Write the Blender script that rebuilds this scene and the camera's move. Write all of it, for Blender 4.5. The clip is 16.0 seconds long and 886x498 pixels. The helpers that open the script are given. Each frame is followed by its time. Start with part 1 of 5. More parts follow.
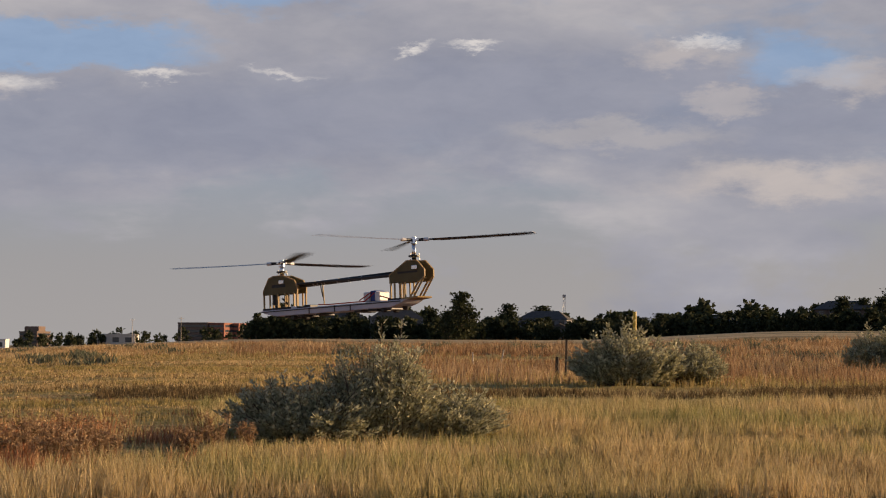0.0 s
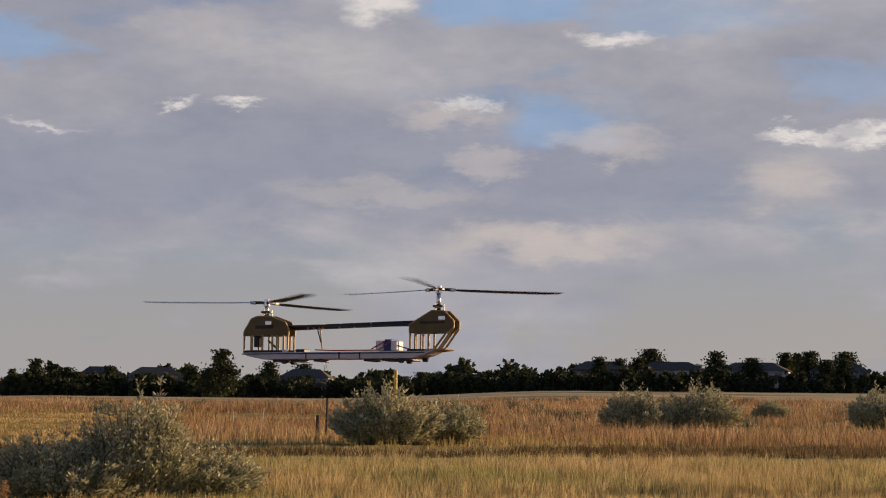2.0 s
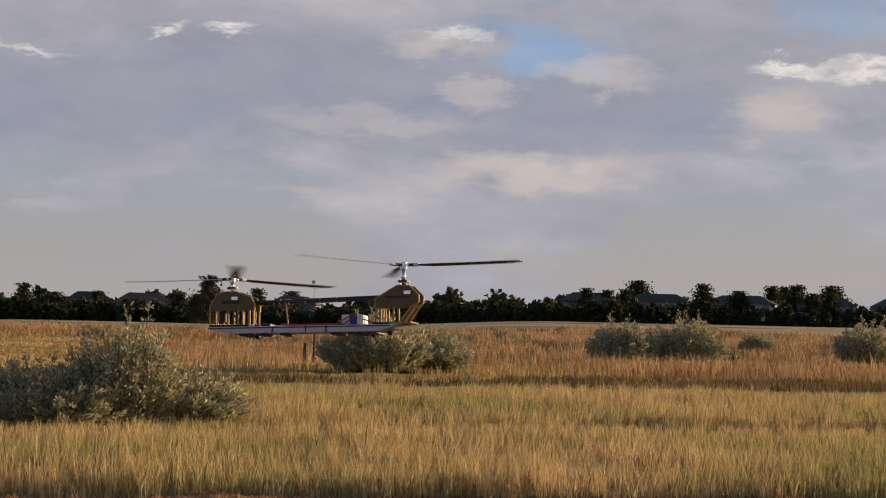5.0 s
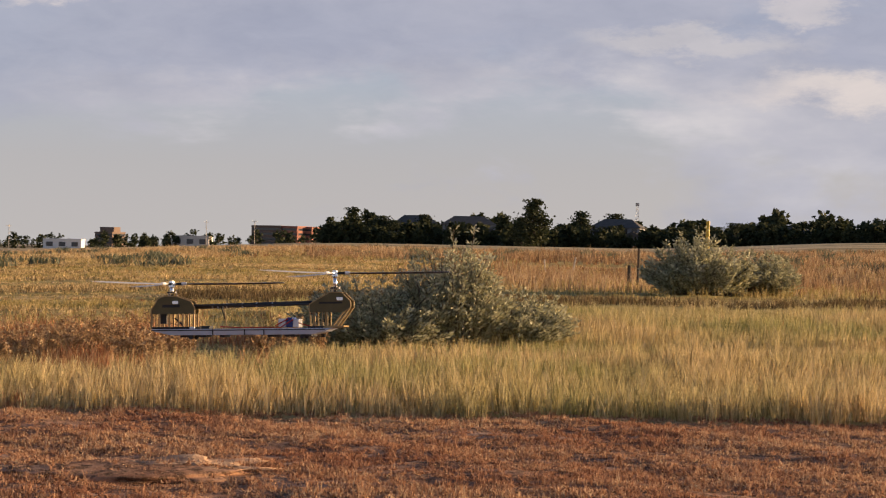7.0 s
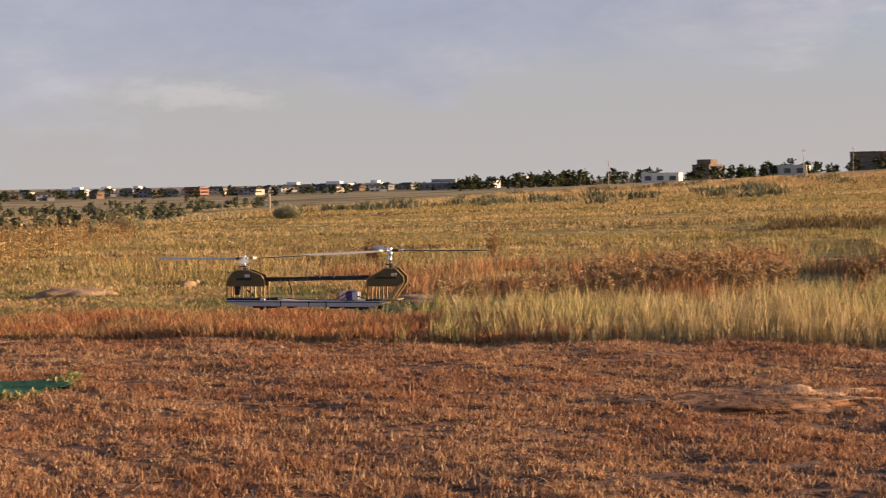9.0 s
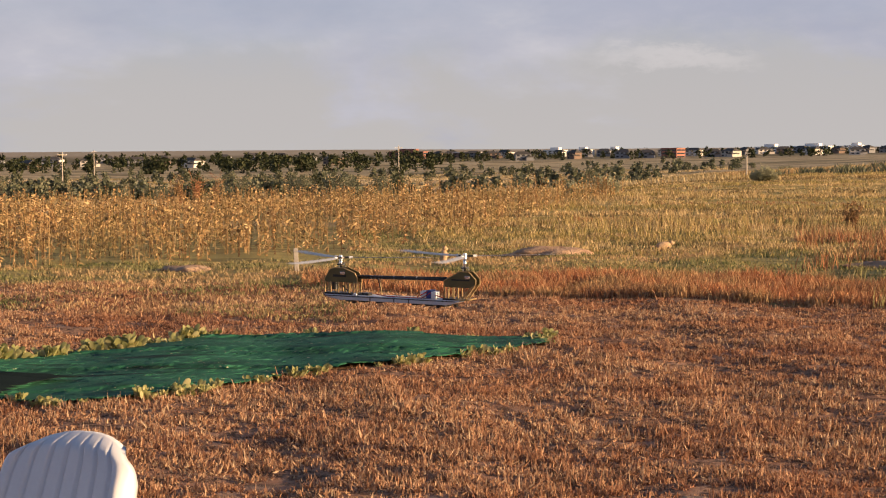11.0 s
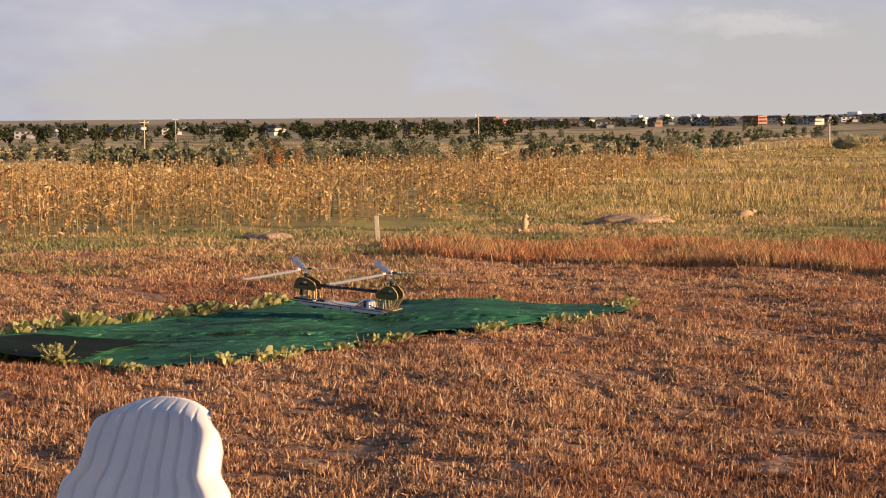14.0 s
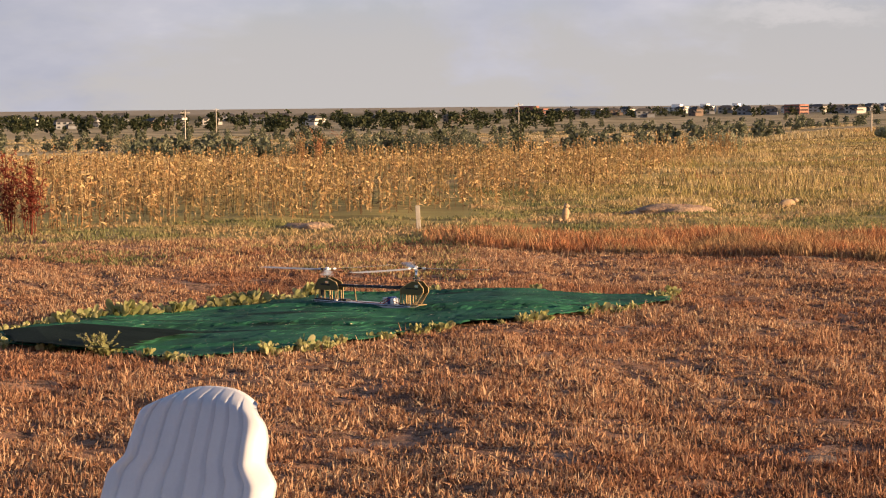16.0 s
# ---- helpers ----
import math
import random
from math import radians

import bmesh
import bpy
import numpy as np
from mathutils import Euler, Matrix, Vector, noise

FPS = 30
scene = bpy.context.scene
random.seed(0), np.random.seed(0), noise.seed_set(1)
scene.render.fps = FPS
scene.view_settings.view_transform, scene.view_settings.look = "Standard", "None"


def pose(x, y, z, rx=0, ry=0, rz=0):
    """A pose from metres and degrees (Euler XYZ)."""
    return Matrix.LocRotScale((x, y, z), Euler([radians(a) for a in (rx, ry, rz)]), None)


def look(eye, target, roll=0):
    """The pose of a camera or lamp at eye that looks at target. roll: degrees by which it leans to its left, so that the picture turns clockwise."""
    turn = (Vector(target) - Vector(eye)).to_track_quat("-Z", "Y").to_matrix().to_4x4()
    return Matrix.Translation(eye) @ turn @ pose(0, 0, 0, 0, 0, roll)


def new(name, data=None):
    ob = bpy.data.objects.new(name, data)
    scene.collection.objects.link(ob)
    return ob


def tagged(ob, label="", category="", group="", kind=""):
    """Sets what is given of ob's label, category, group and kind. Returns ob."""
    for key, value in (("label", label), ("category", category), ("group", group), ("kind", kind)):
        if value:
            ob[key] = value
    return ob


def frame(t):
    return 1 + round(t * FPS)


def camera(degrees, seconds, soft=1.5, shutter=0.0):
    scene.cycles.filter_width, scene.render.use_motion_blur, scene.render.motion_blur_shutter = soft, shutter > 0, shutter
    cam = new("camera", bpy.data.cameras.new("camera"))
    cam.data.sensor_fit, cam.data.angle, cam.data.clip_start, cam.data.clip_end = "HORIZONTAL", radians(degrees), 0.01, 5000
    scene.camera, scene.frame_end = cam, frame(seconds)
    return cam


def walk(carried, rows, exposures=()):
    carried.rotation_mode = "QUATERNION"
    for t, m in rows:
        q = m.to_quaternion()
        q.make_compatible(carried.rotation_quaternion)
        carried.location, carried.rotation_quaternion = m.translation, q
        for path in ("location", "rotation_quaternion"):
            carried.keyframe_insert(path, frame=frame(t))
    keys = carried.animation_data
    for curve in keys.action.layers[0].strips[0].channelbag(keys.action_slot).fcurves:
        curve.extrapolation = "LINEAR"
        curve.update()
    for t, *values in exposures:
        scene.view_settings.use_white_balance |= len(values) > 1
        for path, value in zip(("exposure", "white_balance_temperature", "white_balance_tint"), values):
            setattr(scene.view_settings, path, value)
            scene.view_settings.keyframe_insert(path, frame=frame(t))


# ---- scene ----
# ---------------------------------------------------------------- camera
EYE = (0.0, 0.0, 1.6)


def sway(t):
    """The small drift of the held camera to the left while it waits for the landing."""
    k = 0.024 * min(1.0, max(0.0, (t - 12.3) / 3.7))
    return -k * math.cos(radians(36)), -k * math.sin(radians(36))


def aim(t, yaw, pitch, roll):
    """The camera's pose at its stand: turned left by yaw, up by pitch, leaning by roll."""
    dx, dy = sway(t)
    return pose(EYE[0] + dx, EYE[1] + dy, EYE[2], 90 + pitch, 0, yaw) @ pose(0, 0, 0, 0, 0, roll)


cam = camera(25.5, 16.0, soft=1.1, shutter=0.1)
PATH = [
    (0, -0.000, 2.934, 0.336), (0.5, -2.160, 3.380, 0.339), (1, -4.226, 3.951, 0.468), (1.5, -6.122, 4.403, 0.597),
    (2, -6.942, 4.692, 0.638), (2.5, -6.887, 4.919, 0.666), (3, -7.101, 4.770, 0.603), (3.2, -7.143, 4.672, 0.565),
    (5.5, -7.097, 1.922, 1.704), (6, -3.872, 1.165, 1.405), (6.5, -1.490, 0.493, 1.339), (7, 2.094, 0.159, 1.209),
    (7.5, 5.784, -0.288, 0.850), (8, 9.086, -0.901, 0.376), (8.5, 13.447, -1.621, -0.562), (9, 19.465, -1.904, -0.907),
    (9.5, 24.924, -1.783, -0.833), (10, 28.995, -1.936, -0.516), (10.2, 30.147, -2.110, -0.492), (12.3, 35.270, -3.598, -0.352),
    (12.5, 35.319, -3.650, -0.391), (13, 35.230, -3.695, -0.334), (13.5, 35.414, -3.761, -0.331), (14, 35.663, -3.801, -0.421),
    (14.5, 35.961, -3.874, -0.406), (15, 36.248, -3.994, -0.458), (15.5, 36.583, -4.044, -0.518), (16, 36.845, -4.094, -0.554),
]
walk(cam, [(t, aim(t, y, p, r)) for t, y, p, r in PATH],
     exposures=[(0.0, 0.5), (3.0, 0.55), (5.5, 0.67), (7.0, 0.97), (9.0, 0.94), (12.5, 1.1), (16.0, 1.12)])

# ---------------------------------------------------------------- light
SUN_AZ, SUN_EL = -71.0, 9.0          # degrees, left of the first view positive
SUN_DIR = Vector((-math.sin(radians(SUN_AZ)) * math.cos(radians(SUN_EL)),
                  math.cos(radians(SUN_AZ)) * math.cos(radians(SUN_EL)), math.sin(radians(SUN_EL))))
sun = new("sun", bpy.data.lights.new("sun", "SUN"))
sun.data.energy, sun.data.angle, sun.data.color = 5.0, radians(0.6), (1.0, 0.68, 0.39)
sun.matrix_world = look(SUN_DIR * 50, (0, 0, 0))


class Tree:
    """Short hand for building node trees."""

    def __init__(self, tree):
        self.t = tree
        tree.nodes.clear()

    def n(self, kind, **props):
        node = self.t.nodes.new(kind)
        for key, value in props.items():
            if key in ("op", "operation"):
                node.operation = value
            elif key == "blend":
                node.blend_type = value
            elif key == "data":
                node.data_type = value
        return node

    def link(self, a, b):
        self.t.links.new(a, b)

    def put(self, socket, v):
        if isinstance(v, bpy.types.NodeSocket):
            self.link(v, socket)
        elif isinstance(v, (tuple, list)) and len(v) == 3 and socket.type == "RGBA":
            socket.default_value = (*v, 1)
        else:
            socket.default_value = v

    def math(self, op, a, b=0.0, c=0.0, clamp=False):
        m = self.n("ShaderNodeMath", op=op)
        m.use_clamp = clamp
        for s, v in zip(m.inputs, (a, b, c)):
            self.put(s, v)
        return m.outputs[0]

    def vmath(self, op, a, b=(0, 0, 0)):
        m = self.n("ShaderNodeVectorMath", op=op)
        self.put(m.inputs[0], a)
        self.put(m.inputs[1], b)
        return m.outputs["Value"] if op in ("DOT_PRODUCT", "LENGTH", "DISTANCE") else m.outputs[0]

    def mix(self, f, a, b, blend="MIX"):
        m = self.n("ShaderNodeMix", data="RGBA", blend=blend)
        self.put(m.inputs[0], f)
        self.put(m.inputs[6], a)
        self.put(m.inputs[7], b)
        return m.outputs[2]

    def noise(self, vec, scale, detail=4.0, rough=0.55, dist=0.0):
        m = self.n("ShaderNodeTexNoise")
        if vec is not None:
            self.link(vec, m.inputs["Vector"])
        m.inputs["Scale"].default_value = scale
        m.inputs["Detail"].default_value = detail
        m.inputs["Roughness"].default_value = rough
        m.inputs["Distortion"].default_value = dist
        return m.outputs[0]

    def ramp(self, f, stops, ease=False):
        m = self.n("ShaderNodeValToRGB")
        m.color_ramp.interpolation = "EASE" if ease else "LINEAR"
        els = m.color_ramp.elements
        while len(els) < len(stops):
            els.new(0.5)
        for e, (p, c) in zip(els, stops):
            e.position = p
            e.color = (*c, 1) if isinstance(c, tuple) else (c, c, c, 1)
        self.put(m.inputs[0], f)
        return m.outputs[0]

    def step(self, v, lo, hi):
        m = self.n("ShaderNodeMapRange")
        m.interpolation_type = "SMOOTHSTEP"
        self.put(m.inputs[0], v)
        m.inputs[1].default_value, m.inputs[2].default_value = lo, hi
        return m.outputs[0]


def build_world():
    world = bpy.data.worlds.new("sky")
    scene.world = world
    world.use_nodes = True
    k = Tree(world.node_tree)
    sky = k.n("ShaderNodeTexSky")
    sky.sky_type, sky.sun_disc = "NISHITA", False
    sky.sun_elevation, sky.sun_rotation = radians(SUN_EL), radians(-SUN_AZ)
    sky.air_density, sky.dust_density = 1.2, 1.5
    clear = k.mix(1.0, sky.outputs[0], (0.075, 0.075, 0.075), "MULTIPLY")
    d = k.n("ShaderNodeTexCoord").outputs["Generated"]
    sep = k.n("ShaderNodeSeparateXYZ")
    k.link(d, sep.inputs[0])
    up = sep.outputs[2]
    flat = k.n("ShaderNodeMapping")
    k.link(d, flat.inputs[0])
    flat.inputs["Scale"].default_value = (1.0, 1.0, 2.6)
    v = flat.outputs[0]
    # pale haze near the horizon, blue higher up
    haze = k.ramp(up, [(0.0, (0.50, 0.475, 0.47)), (0.045, (0.44, 0.43, 0.455)), (0.1, (0.36, 0.41, 0.52)), (0.17, (0.25, 0.36, 0.58)), (0.32, (0.11, 0.19, 0.37)), (0.7, (0.05, 0.10, 0.22))])
    base = k.mix(0.18, haze, clear)
    # broad grey layer with blue gaps
    big = k.noise(v, 5.5, 6, 0.58, 0.3)
    cover = k.math("ADD", big, k.math("MULTIPLY", k.step(up, 0.03, 0.1), 0.2))
    grey = k.ramp(k.noise(v, 9.0, 5, 0.55), [(0.3, (0.33, 0.335, 0.40)), (0.55, (0.43, 0.42, 0.465)), (0.75, (0.56, 0.53, 0.54))])
    high_up = k.math("SUBTRACT", 1.0, k.math("MULTIPLY", k.step(up, 0.2, 0.4), 0.95))
    col = k.mix(k.math("MULTIPLY", k.step(cover, 0.50, 0.64), high_up), base, grey)
    # headings and heights of single clouds, in degrees, bent by noise so that their edges are ragged
    azel = k.n("ShaderNodeCombineXYZ")
    k.put(azel.inputs[0], k.math("MULTIPLY", k.math("ARCTAN2", k.math("MULTIPLY", sep.outputs[0], -1.0), sep.outputs[1]), 57.3))
    k.put(azel.inputs[1], k.math("MULTIPLY", k.math("ARCSINE", up), 57.3))
    rag = k.n("ShaderNodeTexNoise")
    k.link(v, rag.inputs["Vector"])
    rag.inputs["Scale"].default_value, rag.inputs["Detail"].default_value, rag.inputs["Roughness"].default_value = 22.0, 8.0, 0.66
    bent = k.vmath("ADD", azel.outputs[0], k.vmath("MULTIPLY", k.vmath("SUBTRACT", rag.outputs["Color"], (0.5, 0.5, 0.5)), (4.2, 2.4, 0)))

    def blob(c, az, el, wide, tall, color, amount, soft):
        q = k.vmath("DIVIDE", k.vmath("SUBTRACT", bent, (az, el, 0)), (wide, tall, 1e6))
        f = k.math("SUBTRACT", 1.0, k.step(k.vmath("LENGTH", q), 1 - soft, 1.0))
        return k.mix(k.math("MULTIPLY", f, amount), c, color)

    grey_c, warm, white, blue = (0.315, 0.33, 0.415), (0.64, 0.565, 0.53), (0.95, 0.88, 0.82), (0.30, 0.43, 0.64)
    for az, el, wide, tall, color, amount, soft in (
            (-2, 7.0, 17, 2.1, grey_c, 0.75, 0.6), (10, 6.2, 9, 1.9, grey_c, 0.7, 0.6), (-14, 6.4, 9, 1.2, grey_c, 0.6, 0.5), (24, 4.6, 13, 2.0, grey_c, 0.6, 0.7), (3, 11.5, 9, 1.3, grey_c, 0.5, 0.6), (38, 6.0, 15, 4.2, (0.325, 0.355, 0.44), 0.85, 0.85), (21, 6.5, 12, 3.6, (0.30, 0.33, 0.42), 0.8, 0.8),
            (11, 8.7, 5.0, 0.9, blue, 0.85, 0.5), (-8.7, 11.8, 3.2, 0.8, blue, 0.9, 0.5), (5.6, 10.4, 2.2, 0.9, blue, 0.8, 0.6), (-10.3, 8.2, 2.6, 1.0, blue, 0.75, 0.6), (-14, 11.6, 4.0, 1.1, blue, 0.5, 0.6), (-19, 9.6, 3, 1.0, blue, 0.5, 0.6),
            (46, 6.5, 9, 2.0, (0.42, 0.48, 0.58), 0.5, 0.8),
            (-10.0, 4.9, 5.0, 0.75, warm, 0.8, 0.85), (-17.0, 6.6, 2.4, 1.3, warm, 0.75, 0.95), (-5.0, 6.3, 4.5, 0.6, (0.50, 0.47, 0.48), 0.7, 0.7), (-11.8, 7.8, 2.4, 0.7, warm, 0.55, 0.7), (-6.6, 8.5, 1.7, 0.7, warm, 0.5, 0.7), (-8.4, 7.2, 1.2, 0.5, warm, 0.45, 0.7), (0.5, 11.0, 2.4, 0.9, warm, 0.35, 0.8),
            (26.5, 2.6, 3.0, 0.5, (0.56, 0.52, 0.52), 0.5, 0.9), (22, 7.2, 3.2, 0.5, (0.7, 0.66, 0.65), 0.6, 0.8), (28, 7.4, 3.0, 0.6, (0.7, 0.66, 0.65), 0.5, 0.8),
            (-11.9, 10.8, 1.7, 0.42, white, 0.75, 0.95), (-5.0, 11.7, 1.6, 0.7, white, 0.7, 0.95), (-17.6, 8.2, 1.9, 0.28, white, 0.8, 0.95), (-20.0, 8.0, 2.0, 0.35, white, 0.75, 0.95), (-0.7, 8.75, 1.3, 0.28, white, 0.75, 0.95), (1.45, 8.75, 0.8, 0.25, white, 0.75, 0.95), (13.0, 7.5, 1.6, 0.55, white, 0.7, 0.95), (8.2, 7.95, 1.5, 0.25, white, 0.6, 0.95), (5.0, 8.1, 1.4, 0.22, white, 0.5, 0.95), (-7.4, 8.9, 1.0, 0.25, white, 0.55, 0.95), (13.6, 7.2, 2.2, 0.5, warm, 0.5, 0.8)):
        col = blob(col, az, el, wide, tall, color, amount, soft)
    # fine mottling, stronger where the layer is thick
    mottle = k.math("ADD", k.math("MULTIPLY", k.noise(v, 34.0, 8, 0.62, 0.5), 0.55), k.math("MULTIPLY", k.noise(v, 12.0, 7, 0.6, 0.6), 0.45))
    tone = k.ramp(mottle, [(0.34, (0.80, 0.82, 0.86)), (0.5, (1.0, 1.0, 1.0)), (0.66, (1.17, 1.14, 1.11))])
    col = k.mix(k.math("MULTIPLY", k.step(up, 0.045, 0.10), 0.42), col, k.mix(1.0, col, tone, "MULTIPLY"))

    bg = k.n("ShaderNodeBackground")
    k.link(col, bg.inputs[0])
    bg.inputs[1].default_value = 0.62
    out = k.n("ShaderNodeOutputWorld")
    k.link(bg.outputs[0], out.inputs[0])


build_world()

# ---------------------------------------------------------------- materials


def material(name, build):
    m = bpy.data.materials.new(name)
    m.use_nodes = True
    k = Tree(m.node_tree)
    shader = build(k)
    out = k.n("ShaderNodeOutputMaterial")
    k.link(shader, out.inputs[0])
    return m


def principled(k, color, rough=0.7, metal=0.0, bump=None, strength=0.3, dist=0.01, spec=0.3):
    p = k.n("ShaderNodeBsdfPrincipled")
    k.put(p.inputs["Base Color"], color)
    k.put(p.inputs["Roughness"], rough)
    k.put(p.inputs["Metallic"], metal)
    p.inputs["Specular IOR Level"].default_value = spec
    if bump is not None:
        b = k.n("ShaderNodeBump")
        b.inputs["Strength"].default_value, b.inputs["Distance"].default_value = strength, dist
        k.link(bump, b.inputs["Height"])
        k.link(b.outputs[0], p.inputs["Normal"])
    return p.outputs[0]


def place(k):
    return k.n("ShaderNodeNewGeometry").outputs["Position"]


def local(k):
    return k.n("ShaderNodeTexCoord").outputs["Object"]


def worn(name, color, color2, rough=0.6, metal=0.0, scale=8.0, fine=60.0, strength=0.25, dist=0.004, spec=0.3, spread=0.0):
    """A surface of two close colours, mottled at two scales, with fine relief."""
    def build(k):
        v = local(k)
        f = k.math("ADD", k.math("MULTIPLY", k.noise(v, scale, 5), 0.7), k.math("MULTIPLY", k.noise(v, fine, 3), 0.3))
        c = k.ramp(f, [(0.32, color), (0.68, color2)])
        if spread:
            r = k.n("ShaderNodeObjectInfo").outputs["Random"]
            g = k.math("ADD", 1.0 - spread / 2, k.math("MULTIPLY", r, spread))
            cg = k.n("ShaderNodeCombineColor")
            for s in cg.inputs:
                k.link(g, s)
            c = k.mix(1.0, c, cg.outputs[0], "MULTIPLY")
        r2 = k.math("ADD", rough - 0.08, k.math("MULTIPLY", k.noise(v, fine * 0.5, 2), 0.16))
        return principled(k, c, r2, metal, k.noise(v, fine, 4), strength, dist, spec)
    return material(name, build)


def veg(name, stops, patches=None, patch_scale=0.35, translucent=0.35, rough=0.75, bands=None):
    """Leaves or blades: each one its own shade, drifting in patches over the field."""
    def build(k):
        geo = k.n("ShaderNodeNewGeometry")
        c = k.ramp(geo.outputs["Random Per Island"], stops)
        if patches:
            f = k.noise(geo.outputs["Position"], patch_scale, 4, 0.6)
            c = k.mix(k.step(f, 0.42, 0.62), c, k.ramp(geo.outputs["Random Per Island"], patches))
        if bands:
            lie = k.n("ShaderNodeMapping")
            k.link(geo.outputs["Position"], lie.inputs[0])
            lie.inputs["Rotation"].default_value = (0, 0, radians(-5))
            lie.inputs["Scale"].default_value = (0.014, 0.11, 0.0)
            f = k.noise(lie.outputs[0], 1.0, 5, 0.6)
            for lo, hi, shade in bands:
                mid, half = (lo + hi) / 2, (hi - lo) / 2
                near = k.math("SUBTRACT", 1.0, k.step(k.math("ABSOLUTE", k.math("SUBTRACT", f, mid)), half * .7, half * 1.3))
                c = k.mix(near, c, k.ramp(geo.outputs["Random Per Island"], shade))
        p = k.n("ShaderNodeBsdfPrincipled")
        k.link(c, p.inputs["Base Color"])
        p.inputs["Roughness"].default_value = rough
        p.inputs["Specular IOR Level"].default_value = 0.2
        t = k.n("ShaderNodeBsdfTranslucent")
        k.link(c, t.inputs[0])
        m = k.n("ShaderNodeMixShader")
        m.inputs[0].default_value = translucent
        k.link(p.outputs[0], m.inputs[1])
        k.link(t.outputs[0], m.inputs[2])
        return m.outputs[0]
    return material(name, build)


EDGE_AZ, EDGE = 5.0, 19.1             # the mown strip ends along a line square to this heading
EDGE_N = (-math.sin(radians(EDGE_AZ)), math.cos(radians(EDGE_AZ)), 0.0)


def build_ground(k):
    v = place(k)
    d = k.vmath("DOT_PRODUCT", v, EDGE_N)
    dist = k.vmath("LENGTH", v)
    wob = k.math("MULTIPLY", k.math("SUBTRACT", k.noise(v, 0.5, 4), 0.5), 1.6)
    dw = k.math("ADD", d, wob)
    soil = k.ramp(k.noise(v, 1.3, 6, 0.65), [(0.3, (0.18, 0.085, 0.05)), (0.5, (0.31, 0.165, 0.10)), (0.7, (0.46, 0.28, 0.18))])
    # dark flecks: shadow among the stubble tufts put into the soil colour
    soil = k.mix(k.math("MULTIPLY", k.step(k.noise(v, 9.0, 6, 0.7), 0.46, 0.58), 0.85), soil, (0.055, 0.030, 0.018))
    soil = k.mix(k.math("MULTIPLY", k.step(k.noise(v, 0.9, 5, 0.6), 0.55, 0.68), 0.6), soil, (0.42, 0.30, 0.225))
    soil = k.mix(k.math("MULTIPLY", k.step(k.noise(v, 55.0, 4, 0.75, 1.5), 0.53, 0.64), 0.75), soil, (0.52, 0.34, 0.21))
    stretched = k.n("ShaderNodeMapping")
    k.link(v, stretched.inputs[0])
    stretched.inputs["Rotation"].default_value = (0, 0, radians(-EDGE_AZ))
    stretched.inputs["Scale"].default_value = (0.010, 0.22, 0.0)
    bands = k.noise(stretched.outputs[0], 1.0, 6, 0.6)
    field = k.ramp(bands, [(0.30, (0.10, 0.07, 0.025)), (0.38, (0.30, 0.22, 0.08)), (0.46, (0.42, 0.34, 0.12)), (0.5, (0.24, 0.19, 0.07)), (0.54, (0.42, 0.34, 0.12)), (0.62, (0.50, 0.36, 0.16)), (0.72, (0.24, 0.13, 0.06))])
    field = k.mix(k.step(k.noise(v, 0.8, 6, 0.7), 0.52, 0.8), field, (0.14, 0.095, 0.04))
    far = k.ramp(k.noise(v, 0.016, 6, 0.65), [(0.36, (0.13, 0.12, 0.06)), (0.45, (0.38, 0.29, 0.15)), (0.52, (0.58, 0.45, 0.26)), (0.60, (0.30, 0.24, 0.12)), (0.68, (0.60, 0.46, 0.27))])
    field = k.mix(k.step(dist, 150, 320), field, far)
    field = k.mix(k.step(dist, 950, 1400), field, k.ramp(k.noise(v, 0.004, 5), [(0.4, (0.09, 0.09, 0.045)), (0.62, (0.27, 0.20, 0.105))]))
    # past 1500 m the land is paled; distance haze put into its colour
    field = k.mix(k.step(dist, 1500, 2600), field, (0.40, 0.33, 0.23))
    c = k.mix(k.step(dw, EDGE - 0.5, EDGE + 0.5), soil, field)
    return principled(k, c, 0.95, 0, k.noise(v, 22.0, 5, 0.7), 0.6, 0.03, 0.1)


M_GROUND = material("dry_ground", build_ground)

# ---------------------------------------------------------------- ground


def smooth(a):
    a = np.clip(a, 0, 1)
    return a * a * (3 - 2 * a)


# heights of the land as dips below the eye's level, in degrees, by heading (rows) and distance (columns)
LAND_R = [45, 70, 110, 150, 200, 350, 600, 1000, 1500, 3000, 5000]
LAND_AZ = [10, 15, 19, 22.5, 25, 28.5, 32, 36, 48]
LAND_DIP = [
    [1.80, 1.00, 0.52, 0.26, 0.10, 0.02, -0.02, -0.04, -0.04, -0.03, -0.05],
    [1.90, 1.13, 0.66, 0.42, 0.27, 0.22, 0.16, 0.10, 0.05, 0.00, -0.04],
    [1.95, 1.20, 0.76, 0.56, 0.45, 0.46, 0.34, 0.20, 0.10, 0.02, -0.03],
    [2.00, 1.24, 0.84, 0.69, 0.64, 0.66, 0.46, 0.26, 0.13, 0.03, -0.03],
    [2.00, 1.27, 0.88, 0.77, 0.76, 0.80, 0.54, 0.30, 0.15, 0.03, -0.03],
    [2.02, 1.36, 1.10, 1.08, 1.20, 1.02, 0.64, 0.34, 0.17, 0.04, -0.02],
    [2.03, 1.43, 1.25, 1.30, 1.40, 1.12, 0.70, 0.37, 0.19, 0.04, -0.03],
    [2.05, 1.52, 1.42, 1.50, 1.52, 1.18, 0.76, 0.40, 0.20, 0.04, -0.05],
    [2.15, 1.70, 1.58, 1.62, 1.60, 1.22, 0.80, 0.42, 0.21, 0.04, -0.04],
]
DIPS = np.array(LAND_DIP)


